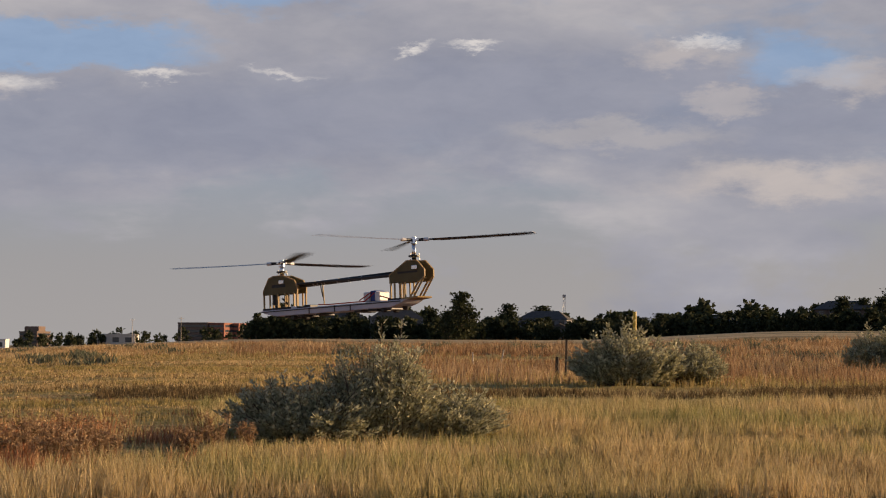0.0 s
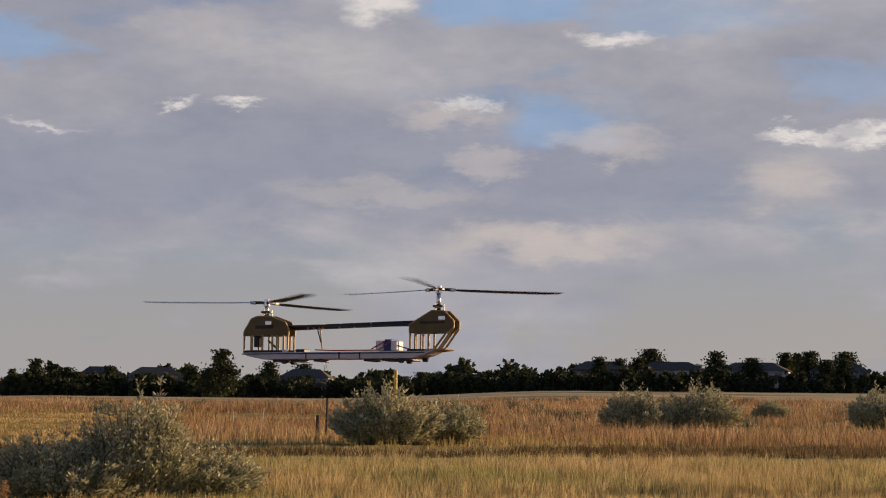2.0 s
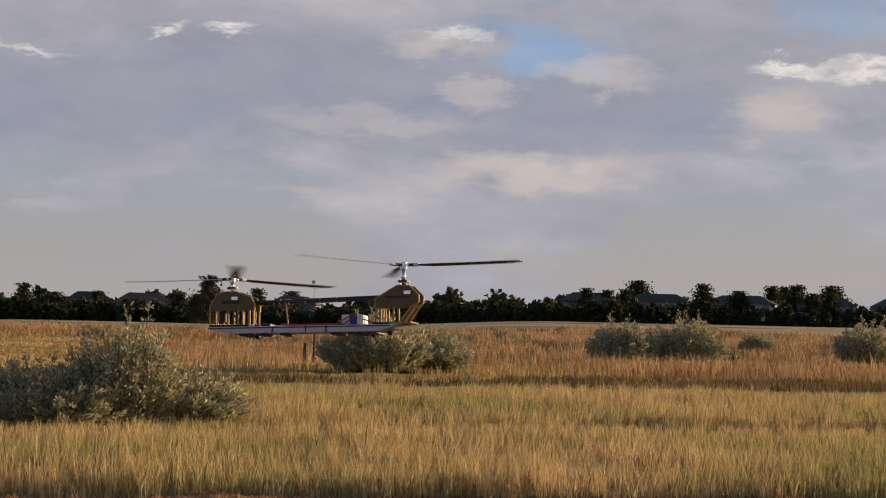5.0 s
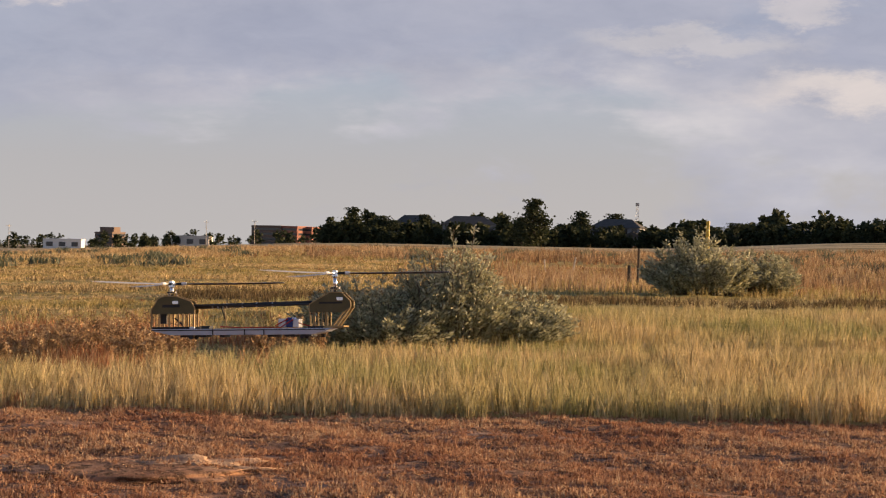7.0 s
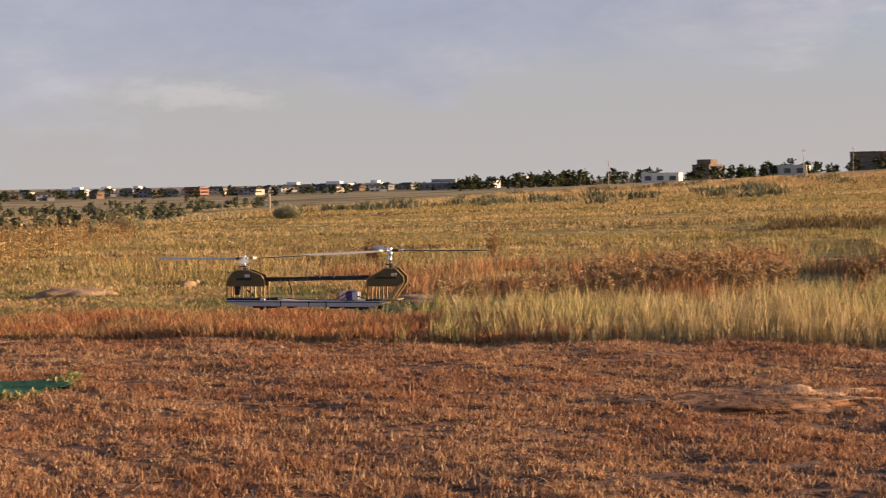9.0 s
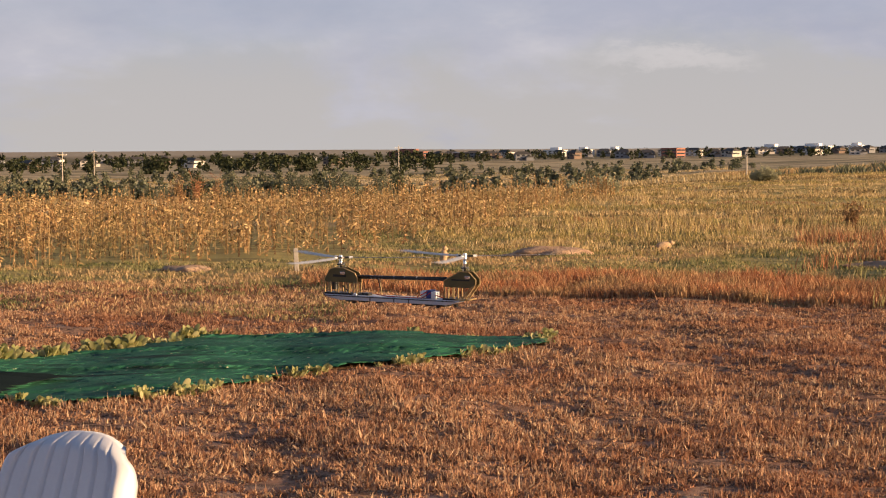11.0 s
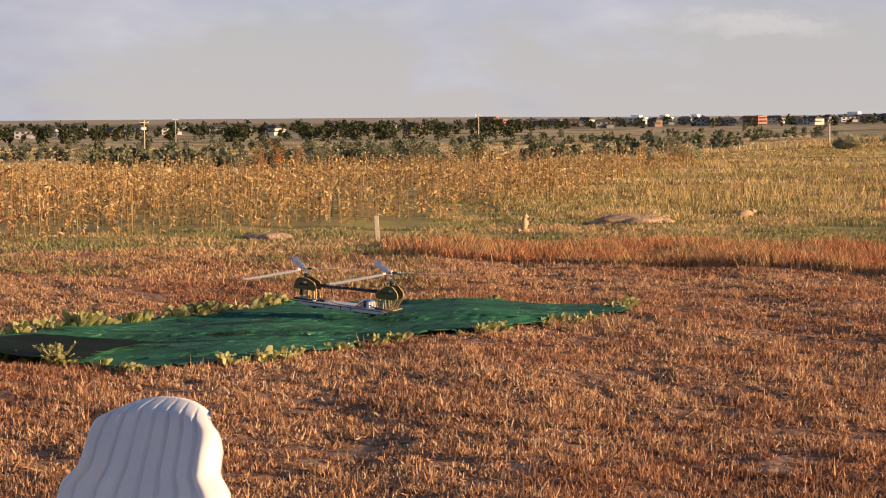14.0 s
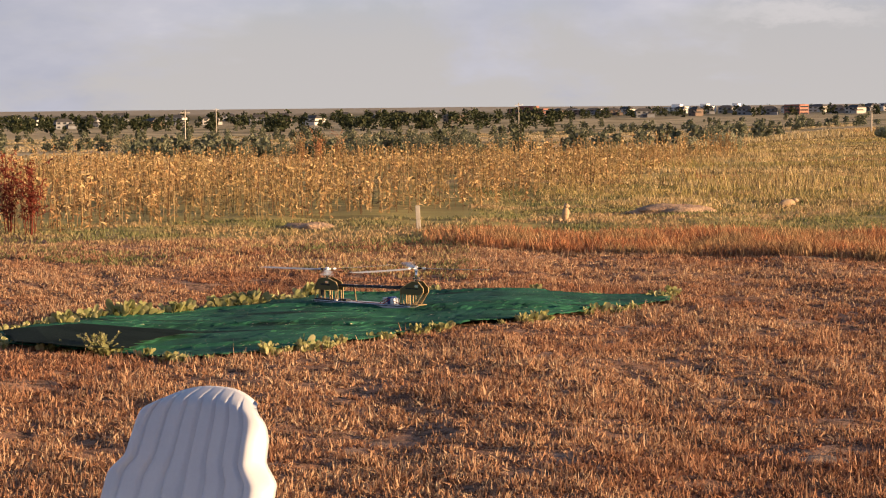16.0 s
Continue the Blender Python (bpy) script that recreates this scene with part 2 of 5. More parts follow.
def side_land(az, r):
    """Height of the land ahead on the left and over the valley, from the table of dips."""
    a, q = np.clip(az, LAND_AZ[0], LAND_AZ[-1]), np.log(np.clip(r, 24.0, 5000.0))
    zs = [np.zeros_like(a)] + [1.6 - rr * np.tan(np.radians(np.interp(a, LAND_AZ, DIPS[:, k]))) for k, rr in enumerate(LAND_R)]
    ks = np.log(np.array([24.0] + LAND_R))
    z = np.zeros_like(q)
    for k in range(len(ks) - 1):
        f = np.clip((q - ks[k]) / (ks[k + 1] - ks[k]), 0, 1)
        here = (q >= ks[k]) & (q <= ks[k + 1])
        z = np.where(here, zs[k] + (zs[k + 1] - zs[k]) * f, z)
    return z


def ground_z(x, y):
    """Height of the land: level round the camera, rising gently ahead, falling into a valley on the left."""
    x, y = np.asarray(x, float), np.asarray(y, float)
    r = np.hypot(x, y)
    az = np.degrees(np.arctan2(-x, y))
    left = smooth((az - 4) / 10) * smooth((150 - az) / 50)
    high = np.interp(r, [0, 20, 45, 60, 95, 200, 560, 1500, 5000], [0, 0, 0.25, 0.5, 0.75, 1.8, 4.6, 6, 12])
    high = high - smooth((az - 4) / 18) * np.interp(r, [60, 300, 800], [0, 2.6, 6.0]) * (az < 150)
    high = high + smooth((-az - 3) / 8) * smooth((60 + az) / 20) * np.interp(r, [100, 300, 560], [0, 1.2, 3.2])
    z = high * (1 - left) + side_land(az, r) * left
    bump = 0.02 * np.sin(x * 1.3 + 0.7) * np.sin(y * 1.1) + 0.012 * np.sin(x * 3.1 + y * 2.3)
    lump = 0.012 * np.sin(x * 5.3 + 2 * np.sin(y * 1.9)) * np.sin(y * 6.7 + 2 * np.sin(x * 2.3)) + 0.009 * np.sin(x * 11.0 + 3 * np.sin(y * 3.1) + 1) * np.sin(y * 9.3 + 2 * np.sin(x * 4.1))
    bump = bump + lump * smooth((r - 5.5) / 1.5) * smooth((26 - r) / 5) * smooth((((x + 9.6) / 1.9) ** 2 + ((y - 11.4) / 3.2) ** 2 - 0.8) / 0.6)
    far = np.clip((r - 25) / 60, 0, 1) * (0.25 * np.sin(x * 0.07 + 1) * np.sin(y * 0.05)) * (1 - 0.6 * left)
    return z + bump * smooth((r - 3) / 4) + far * smooth((400 - r) / 200)


def polar(az, r):
    a = np.radians(az)
    return -r * np.sin(a), r * np.cos(a)


def at(az, r, dz=0.0, turn=0.0):
    """A pose on the ground at a heading and distance from the camera."""
    x, y = polar(az, r)
    return pose(float(x), float(y), float(ground_z(x, y)) + dz, 0, 0, turn)


def fast_mesh(name, verts, faces, mats):
    me = bpy.data.meshes.new(name)
    verts, faces = np.asarray(verts, np.float32), np.asarray(faces, np.int32)
    n = faces.shape[1]
    me.vertices.add(len(verts))
    me.vertices.foreach_set("co", verts.ravel())
    me.loops.add(faces.size)
    me.loops.foreach_set("vertex_index", faces.ravel())
    me.polygons.add(len(faces))
    me.polygons.foreach_set("loop_start", np.arange(0, faces.size, n, dtype=np.int32))
    me.polygons.foreach_set("loop_total", np.full(len(faces), n, np.int32))
    me.update(calc_edges=True)
    for m in (mats if isinstance(mats, (list, tuple)) else [mats]):
        me.materials.append(m)
    return me


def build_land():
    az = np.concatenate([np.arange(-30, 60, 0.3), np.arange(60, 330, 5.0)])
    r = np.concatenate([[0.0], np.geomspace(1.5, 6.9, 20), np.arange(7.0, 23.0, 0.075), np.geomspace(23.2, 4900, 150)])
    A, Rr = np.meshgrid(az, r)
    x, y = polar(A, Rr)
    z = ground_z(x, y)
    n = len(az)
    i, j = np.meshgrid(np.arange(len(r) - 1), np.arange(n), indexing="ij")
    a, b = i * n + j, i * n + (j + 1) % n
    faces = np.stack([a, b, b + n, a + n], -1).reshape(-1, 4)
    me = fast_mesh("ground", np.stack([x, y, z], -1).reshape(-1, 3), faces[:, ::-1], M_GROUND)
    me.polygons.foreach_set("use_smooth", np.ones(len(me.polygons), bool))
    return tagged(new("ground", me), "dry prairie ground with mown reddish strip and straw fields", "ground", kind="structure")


build_land()



# ---------------------------------------------------------------- vegetation
M_STUBBLE = veg("stubble", [(0.0, (0.15, 0.07, 0.04)), (0.3, (0.38, 0.20, 0.11)), (0.7, (0.56, 0.34, 0.20)), (1.0, (0.68, 0.51, 0.32))],
                [(0.0, (0.12, 0.05, 0.03)), (0.5, (0.36, 0.165, 0.09)), (1.0, (0.54, 0.32, 0.19))], 0.45, 0.3)
M_STRAW = veg("straw_grass", [(0.0, (0.20, 0.14, 0.06)), (0.4, (0.58, 0.43, 0.20)), (1.0, (0.84, 0.67, 0.38))],
              [(0.0, (0.12, 0.13, 0.045)), (0.5, (0.38, 0.36, 0.13)), (1.0, (0.66, 0.56, 0.26))], 0.16, 0.3)
RUST = [(0.0, (0.16, 0.06, 0.025)), (0.5, (0.30, 0.13, 0.055)), (1.0, (0.40, 0.23, 0.11))]
OLIVE = [(0.0, (0.17, 0.14, 0.045)), (0.5, (0.36, 0.28, 0.10)), (1.0, (0.56, 0.43, 0.18))]
DUN = [(0.0, (0.11, 0.075, 0.035)), (0.5, (0.20, 0.14, 0.065)), (1.0, (0.32, 0.23, 0.11))]
# the dun bands put shadow streaks of low hollows into the grass colour
M_MEADOW = veg("meadow_grass", [(0.0, (0.34, 0.23, 0.09)), (0.5, (0.56, 0.41, 0.18)), (1.0, (0.76, 0.58, 0.30))], None, 1, 0.3, 0.75,
               [(0.36, 0.44, RUST), (0.46, 0.52, OLIVE), (0.555, 0.60, DUN), (0.66, 0.75, RUST)])
M_SHADE_BAND = veg("shade_band_blades", [(0.0, (0.07, 0.05, 0.025)), (0.6, (0.16, 0.11, 0.05)), (1.0, (0.30, 0.21, 0.10))], None, 1, 0.3)
M_VALLEY = veg("valley_straw", [(0.0, (0.36, 0.26, 0.13)), (0.5, (0.54, 0.41, 0.22)), (1.0, (0.74, 0.59, 0.36))], [(0.0, (0.16, 0.14, 0.06)), (1.0, (0.40, 0.31, 0.15))], 0.02, 0.4)
M_PASTURE = veg("pasture_grass", [(0.0, (0.32, 0.22, 0.10)), (0.5, (0.60, 0.43, 0.20)), (1.0, (0.82, 0.62, 0.34))], None, 1, 0.4, 0.75,
                [(0.32, 0.38, DUN), (0.42, 0.50, OLIVE), (0.535, 0.56, DUN), (0.62, 0.70, OLIVE)])
M_RED = veg("rust_weeds", [(0.0, (0.24, 0.085, 0.04)), (0.5, (0.50, 0.21, 0.095)), (1.0, (0.62, 0.36, 0.19))], [(0.0, (0.22, 0.13, 0.06)), (1.0, (0.58, 0.38, 0.19))], 0.8, 0.25)
M_TAN = veg("tan_weeds", [(0.0, (0.22, 0.13, 0.07)), (0.5, (0.46, 0.31, 0.17)), (1.0, (0.68, 0.51, 0.30))], [(0.0, (0.16, 0.09, 0.045)), (1.0, (0.44, 0.26, 0.13))], 0.07, 0.3)
M_GREEN = veg("low_green_weeds", [(0.0, (0.11, 0.125, 0.045)), (0.5, (0.20, 0.20, 0.08)), (1.0, (0.36, 0.31, 0.14))],
              [(0.0, (0.34, 0.22, 0.11)), (1.0, (0.62, 0.42, 0.23))], 0.4, 0.25)
M_STALK = veg("dry_stalks", [(0.0, (0.18, 0.09, 0.045)), (0.5, (0.52, 0.31, 0.13)), (1.0, (0.78, 0.56, 0.29))], [(0.0, (0.16, 0.12, 0.05)), (1.0, (0.60, 0.42, 0.19))], 0.3, 0.3)
M_PALE_STRAW = veg("pale_straw", [(0.0, (0.32, 0.21, 0.09)), (0.5, (0.60, 0.43, 0.21)), (1.0, (0.82, 0.64, 0.38))], [(0.0, (0.26, 0.15, 0.07)), (1.0, (0.56, 0.36, 0.18))], 0.03, 0.3)
M_SAGE = veg("sage_leaves", [(0.0, (0.22, 0.22, 0.13)), (0.5, (0.42, 0.41, 0.26)), (1.0, (0.66, 0.62, 0.42))], None, 1, 0.22)
M_DARKLEAF = veg("tree_leaves", [(0.0, (0.022, 0.030, 0.014)), (0.5, (0.042, 0.052, 0.022)), (1.0, (0.075, 0.08, 0.035))], None, 1, 0.2)
M_GREYLEAF = veg("olive_leaves", [(0.0, (0.08, 0.09, 0.055)), (0.5, (0.15, 0.16, 0.10)), (1.0, (0.26, 0.25, 0.16))], None, 1, 0.25)
M_BROAD = veg("broad_leaves", [(0.0, (0.17, 0.18, 0.06)), (0.5, (0.38, 0.37, 0.15)), (1.0, (0.62, 0.54, 0.28))], None, 1, 0.4, 0.55)
M_BARK = worn("bark", (0.10, 0.075, 0.05), (0.17, 0.13, 0.09), 0.9, 0, 6, 40, 0.6, 0.01)

rng = np.random.default_rng(7)


def scatter(n, az0, az1, r0, r1, power=2.0):
    """Points over a sector round the camera, even over the ground (power 2) or denser near it (1)."""
    az = rng.uniform(az0, az1, n)
    r = (rng.uniform(r0 ** power, r1 ** power, n)) ** (1 / power)
    x, y = polar(az, r)
    return x, y


def across(x, y):
    """Distance past the camera square to the mown edge."""
    return x * EDGE_N[0] + y * EDGE_N[1]


def wave(x, y, s, seed=0.0):
    """A cheap smooth field from 0 to 1, for drifts and gaps."""
    return 0.5 + 0.25 * (np.sin(x * s + seed) * np.sin(y * s * 1.3 + seed * 2) + np.sin((x + y) * s * 2.1 + seed * 3) * np.sin((x - y) * s * 1.7 + seed))


def blades(x, y, z, h, w, lean, per=1, spread=0.0):
    """Bent tapering blades as vertices and triangles; per blades grow from each point."""
    x, y, z, h, w = (np.repeat(np.broadcast_to(a, np.shape(x)), per) for a in (x, y, z, h, w))
    n = len(x)
    x = x + rng.normal(0, spread, n) if spread else x
    y = y + rng.normal(0, spread, n) if spread else y
    h = h * rng.uniform(0.55, 1.15, n)
    phi, psi = rng.uniform(0, 2 * np.pi, n), rng.uniform(0, 2 * np.pi, n)
    lx, ly = np.cos(phi) * h * lean * rng.uniform(0.2, 1, n), np.sin(phi) * h * lean * rng.uniform(0.2, 1, n)
    wx, wy = np.cos(psi) * w / 2, np.sin(psi) * w / 2
    v = np.empty((n, 5, 3))
    v[:, 0] = np.stack([x - wx, y - wy, z - 0.01], -1)
    v[:, 1] = np.stack([x + wx, y + wy, z - 0.01], -1)
    v[:, 2] = np.stack([x - wx * .8 + lx * .35, y - wy * .8 + ly * .35, z + h * .55], -1)
    v[:, 3] = np.stack([x + wx * .8 + lx * .35, y + wy * .8 + ly * .35, z + h * .55], -1)
    v[:, 4] = np.stack([x + lx, y + ly, z + h], -1)
    i = np.arange(n)[:, None, None] * 5
    f = np.array([[0, 1, 3], [0, 3, 2], [2, 3, 4]])[None] + i
    return v.reshape(-1, 3), f.reshape(-1, 3)


def sprigs(x, y, z, h, w, per, spread):
    """Short one-triangle blades in tufts, some upright, some lying flat as litter."""
    x, y, z, h = (np.repeat(a, per) for a in (x, y, z, h))
    n = len(x)
    x, y = x + rng.normal(0, spread, n), y + rng.normal(0, spread, n)
    flat = 1 - 0.9 * rng.uniform(0, 1, n) ** 1.1
    length = h * rng.uniform(0.5, 1.3, n)
    phi, psi = rng.uniform(0, 2 * np.pi, n), rng.uniform(0, 2 * np.pi, n)
    wide = w * rng.uniform(0.6, 1.4, n)
    v = np.empty((n, 3, 3))
    v[:, 0] = np.stack([x - np.cos(psi) * wide / 2, y - np.sin(psi) * wide / 2, z - 0.004], -1)
    v[:, 1] = np.stack([x + np.cos(psi) * wide / 2, y + np.sin(psi) * wide / 2, z + 0.003], -1)
    v[:, 2] = np.stack([x + np.cos(phi) * length * flat, y + np.sin(phi) * length * flat, z + 0.004 + length * (1 - 0.85 * flat)], -1)
    return v.reshape(-1, 3), np.arange(n * 3).reshape(-1, 3)


def leaves(p, d, length, width):
    """Diamond leaves at the points p along the directions d, two triangles each."""
    n = len(p)
    d = d / (np.linalg.norm(d, axis=1, keepdims=True) + 1e-9)
    s = np.cross(d, rng.normal(0, 1, (n, 3)))
    s /= np.linalg.norm(s, axis=1, keepdims=True) + 1e-9
    length, width = np.broadcast_to(length, n)[:, None], np.broadcast_to(width, n)[:, None]
    v = np.stack([p, p + d * length * .45 + s * width / 2, p + d * length, p + d * length * .45 - s * width / 2], 1)
    i = np.arange(n)[:, None, None] * 4
    f = np.array([[0, 1, 2], [0, 2, 3]])[None] + i
    return v.reshape(-1, 3), f.reshape(-1, 3)


def merge(*pieces):
    vs, fs, k = [], [], 0
    for v, f in pieces:
        vs.append(v)
        fs.append(f + k)
        k += len(v)
    return np.concatenate(vs), np.concatenate(fs)


def tubes(a, b, ra, rb, sides=4):
    """Tapered sticks from points a to points b."""
    n = len(a)
    d = b - a
    d = d / (np.linalg.norm(d, axis=1, keepdims=True) + 1e-9)
    u = np.cross(d, np.where(np.abs(d[:, 2:3]) > 0.9, np.array([[1.0, 0, 0]]), np.array([[0, 0, 1.0]])))
    u /= np.linalg.norm(u, axis=1, keepdims=True) + 1e-9
    w = np.cross(d, u)
    ra, rb = np.broadcast_to(ra, n), np.broadcast_to(rb, n)
    v = np.empty((n, 2 * sides, 3))
    for k in range(sides):
        t = 2 * np.pi * k / sides
        o = u * np.cos(t) + w * np.sin(t)
        v[:, k], v[:, sides + k] = a + o * ra[:, None], b + o * rb[:, None]
    f = []
    for k in range(sides):
        q = (k + 1) % sides
        f += [[k, q, sides + q], [k, sides + q, sides + k]]
    return v.reshape(-1, 3), (np.array(f)[None] + np.arange(n)[:, None, None] * 2 * sides).reshape(-1, 3)


def stuff(name, piece, mat, label, category):
    ob = new(name, fast_mesh(name, piece[0], piece[1], mat))
    return tagged(ob, label, category, kind="stuff")


# the green mat's outline, on the ground
PAD = [(-10.88, 9.75), (-10.97, 10.33), (-10.84, 11.3), (-10.86, 12.2), (-10.89, 12.89), (-10.47, 13.38), (-9.65, 13.75), (-8.85, 13.94), (-8.34, 14.19), (-8.02, 13.71), (-8.13, 13.01), (-8.22, 11.93), (-8.48, 11.37), (-8.63, 10.89), (-8.57, 10.44), (-8.62, 9.84), (-8.66, 9.38), (-8.9, 9.06), (-9.34, 8.99), (-9.87, 8.84), (-10.28, 8.76), (-10.91, 9.14)]


def in_pad(x, y, grow=0.0):
    inside = np.zeros(np.shape(x), bool)
    cx, cy = -9.9, 11.0
    pts = [(cx + (a - cx) * (1 + grow), cy + (b - cy) * (1 + grow)) for a, b in PAD]
    for (x0, y0), (x1, y1) in zip(pts, pts[1:] + pts[:1]):
        if y0 != y1:
            hit = ((y0 > y) != (y1 > y)) & (x < (x1 - x0) * (y - y0) / (y1 - y0) + x0)
            inside ^= hit
    return inside


def grow_fields():
    # mown stubble round the camera: tight tufts with bare soil between them
    x, y = scatter(150000, -24, 56, 7.6, 24.5, 1.15)
    d = across(x, y)
    drift = 0.55 * wave(x, y, 1.7, 2) + 0.45 * wave(x, y, 4.7, 4) + 0.35 * (wave(x, y, 11.3, 3) - 0.5)
    keep = (d < EDGE + 0.5) & ~in_pad(x, y) & (drift + rng.uniform(-0.2, 0.2, len(x)) > 0.40)
    x, y, drift = x[keep], y[keep], drift[keep]
    on = 1 - ((x + 2.76) / 1.0) ** 2 - ((y - 13.83) / 0.55) ** 2
    bare = (on < 0) | (rng.uniform(0, 1, len(x)) < 0.25)
    bare &= ~((x > -1.0 + 0.4 * (y - 10.6)) & (x < 0.0 + 0.45 * (y - 10.4)) & (y > 10.56 - 0.25 * (x + 1)) & (y < 11.3))
    x, y, drift = x[bare], y[bare], drift[bare]
    rise = 0.07 * np.sqrt(np.clip(1 - ((x + 2.76) / 0.95) ** 2 - ((y - 13.83) / 0.5) ** 2, 0, 1))
    tall = rng.uniform(0.022, 0.066, len(x)) * (0.5 + 1.1 * np.clip(drift - 0.3, 0, 1)) * (1 + 0.8 * (rng.uniform(0, 1, len(x)) < 0.12))
    stuff("mown_stubble", sprigs(x, y, ground_z(x, y) + rise, tall, 0.0105, 12, 0.022), M_STUBBLE,
          "reddish brown mown stubble tufts covering bare soil", "stubble")
    # tall grass past the edge, ahead
    x, y = scatter(21000, -24, 27, 18.0, 46.0, 1.1)
    d, az = across(x, y), np.degrees(np.arctan2(-x, y))
    rough = 0.35 * (wave(x, y, 2.3) - 0.5)
    keep = (d > EDGE + rough) & ~((d > 23.6 + wave(x, y, 0.6)) & (az > 7)) & (rng.uniform(0, 1, len(x)) < np.clip((21.5 - az) / 6, 0, 1)) & ~((az < 7) & (d > 44))
    x, y, d = x[keep], y[keep], d[keep]
    h = rng.uniform(0.16, 0.42, len(x)) * np.clip((d - EDGE + 0.7) / 1.0, 0.3, 1) * (0.72 + 0.55 * wave(x, y, 0.5, 3)) * np.where((d > 27) & (d < 30.5), 0.55, 1.0)
    stuff("tall_grass", blades(x, y, ground_z(x, y), h, 0.0075 + 0.0001 * np.hypot(x, y), 0.45, 14, 0.04), M_STRAW,
          "tall golden green grass along the mown strip", "grass")
    # rust red strip behind the mat, thinning to the right
    x, y = scatter(17000, 14, 37.5, 19.0, 28.0, 1.2)
    d, az = across(x, y), np.degrees(np.arctan2(-x, y))
    keep = (d > EDGE + 0.2 * wave(x, y, 2.3)) & (d < EDGE + 3.2 - 0.11 * np.abs(az - 24) + wave(x, y, 0.9)) & (rng.uniform(0, 1, len(x)) < np.clip((az - 13) / 7, 0, 1) * np.clip((38 - az) / 5, 0.1, 1))
    x, y = x[keep], y[keep]
    stuff("rust_weeds", blades(x, y, ground_z(x, y), rng.uniform(0.06, 0.17, len(x)) * (0.6 + 0.8 * wave(x, y, 1.7, 5)), 0.011, 0.7, 9, 0.05), M_RED,
          "strip of rust red dry weeds beside mown ground", "weeds")
    # low green weeds on the left
    x, y = scatter(30000, 20, 56, 16.0, 46.0, 1.2)
    d, az = across(x, y), np.degrees(np.arctan2(-x, y))
    keep = (d > np.where(az > 36, 15.5, EDGE + 2.0)) & (wave(x, y, 0.8, 5) + rng.uniform(-.2, .2, len(x)) > 0.3) & ((np.hypot(x, y) < 29) | (az < 36))
    x, y = x[keep], y[keep]
    stuff("green_weeds", blades(x, y, ground_z(x, y), rng.uniform(0.02, 0.065, len(x)), 0.015, 1.0, 7, 0.06), M_GREEN,
          "low green weeds and grass on open ground", "weeds")
    # taller tan weeds in the red patch ahead on the left
    x, y = scatter(4500, 6, 23, 25.0, 36.0, 1.5)
    az = np.degrees(np.arctan2(-x, y))
    keep = (across(x, y) > 24) & (wave(x, y, 0.7, 1) + rng.uniform(-.2, .2, len(x)) > 0.45 + 0.03 * np.abs(az - 14))
    x, y = x[keep], y[keep]
    stuff("weed_patch", blades(x, y, ground_z(x, y), rng.uniform(0.12, 0.34, len(x)), 0.014, 0.6, 6, 0.08), M_RED,
          "patch of reddish brown dry weeds in the field", "weeds")
    # meadow and weeds farther off
    x, y = scatter(40000, -25, 30, 34.0, 190.0, 1.0)
    d, az = across(x, y), np.degrees(np.arctan2(-x, y))
    keep = (wave(x, y, 0.11, 4) + rng.uniform(-.3, .3, len(x)) > 0.42) & ((az < 6) | (d > 80) | (rng.uniform(0, 1, len(x)) < 0.9))
    x, y = x[keep], y[keep]
    r = np.hypot(x, y)
    d, az = across(x, y), np.degrees(np.arctan2(-x, y))
    short = np.where((az > 1.0 + 2 * wave(x, y, 0.1)) & (d > 40) & (d < 122), 0.3, 1.0) * np.where((d > 47) & (d < 57) & (az < 8), 0.3, 1.0)
    stuff("meadow", blades(x, y, ground_z(x, y), rng.uniform(0.12, 0.34, len(x)) * short * (0.7 + 0.6 * wave(x, y, 0.2)), 0.006 + 0.00024 * r, 0.5, 6, 0.12), M_MEADOW,
          "straw coloured meadow grass in uneven drifts", "grass")
    # dark-coloured grass standing in for a shaded hollow across the meadow
    x, y = scatter(9000, -25, 10, 46.0, 60.0, 1.0)
    d = across(x, y)
    keep = (d > 47.5 + 2 * wave(x, y, 0.3)) & (d < 56 - 3 * wave(x, y, 0.25, 2)) & (wave(x, y, 0.22, 7) > 0.36)
    x, y = x[keep], y[keep]
    stuff("ditch_sedge", blades(x, y, ground_z(x, y), rng.uniform(0.10, 0.26, len(x)), 0.022, 0.5, 6, 0.1), M_SHADE_BAND,
          "dark brown grass band standing in for shade across the meadow", "grass")
    # short pasture grass beyond the strips
    x, y = scatter(46000, 1, 34, 25.0, 125.0, 1.0)
    d, az = across(x, y), np.degrees(np.arctan2(-x, y))
    keep = (d > 24 + 2 * wave(x, y, 0.4)) & ((az > 7) | (d > 36)) & (wave(x, y, 0.3, 9) + rng.uniform(-.2, .2, len(x)) > 0.3)
    x, y = x[keep], y[keep]
    stuff("pasture_grass", blades(x, y, ground_z(x, y), rng.uniform(0.035, 0.085, len(x)) * (0.45 + 1.1 * (wave(x * 0.12, y, 0.33, 5) > 0.5)) * np.interp(np.hypot(x, y), [25, 60], [0.7, 1.4]), 0.009 + 0.00026 * np.hypot(x, y), 0.8, 5, 0.1), M_PASTURE,
          "short yellow-green pasture grass in mown swaths", "grass")
    # straw over the valley side
    x, y = scatter(22000, 25, 55, 100.0, 620.0, 1.0)
    keep = wave(x, y, 0.035, 2) + rng.uniform(-.15, .15, len(x)) > 0.42
    x, y = x[keep], y[keep]
    r = np.hypot(x, y)
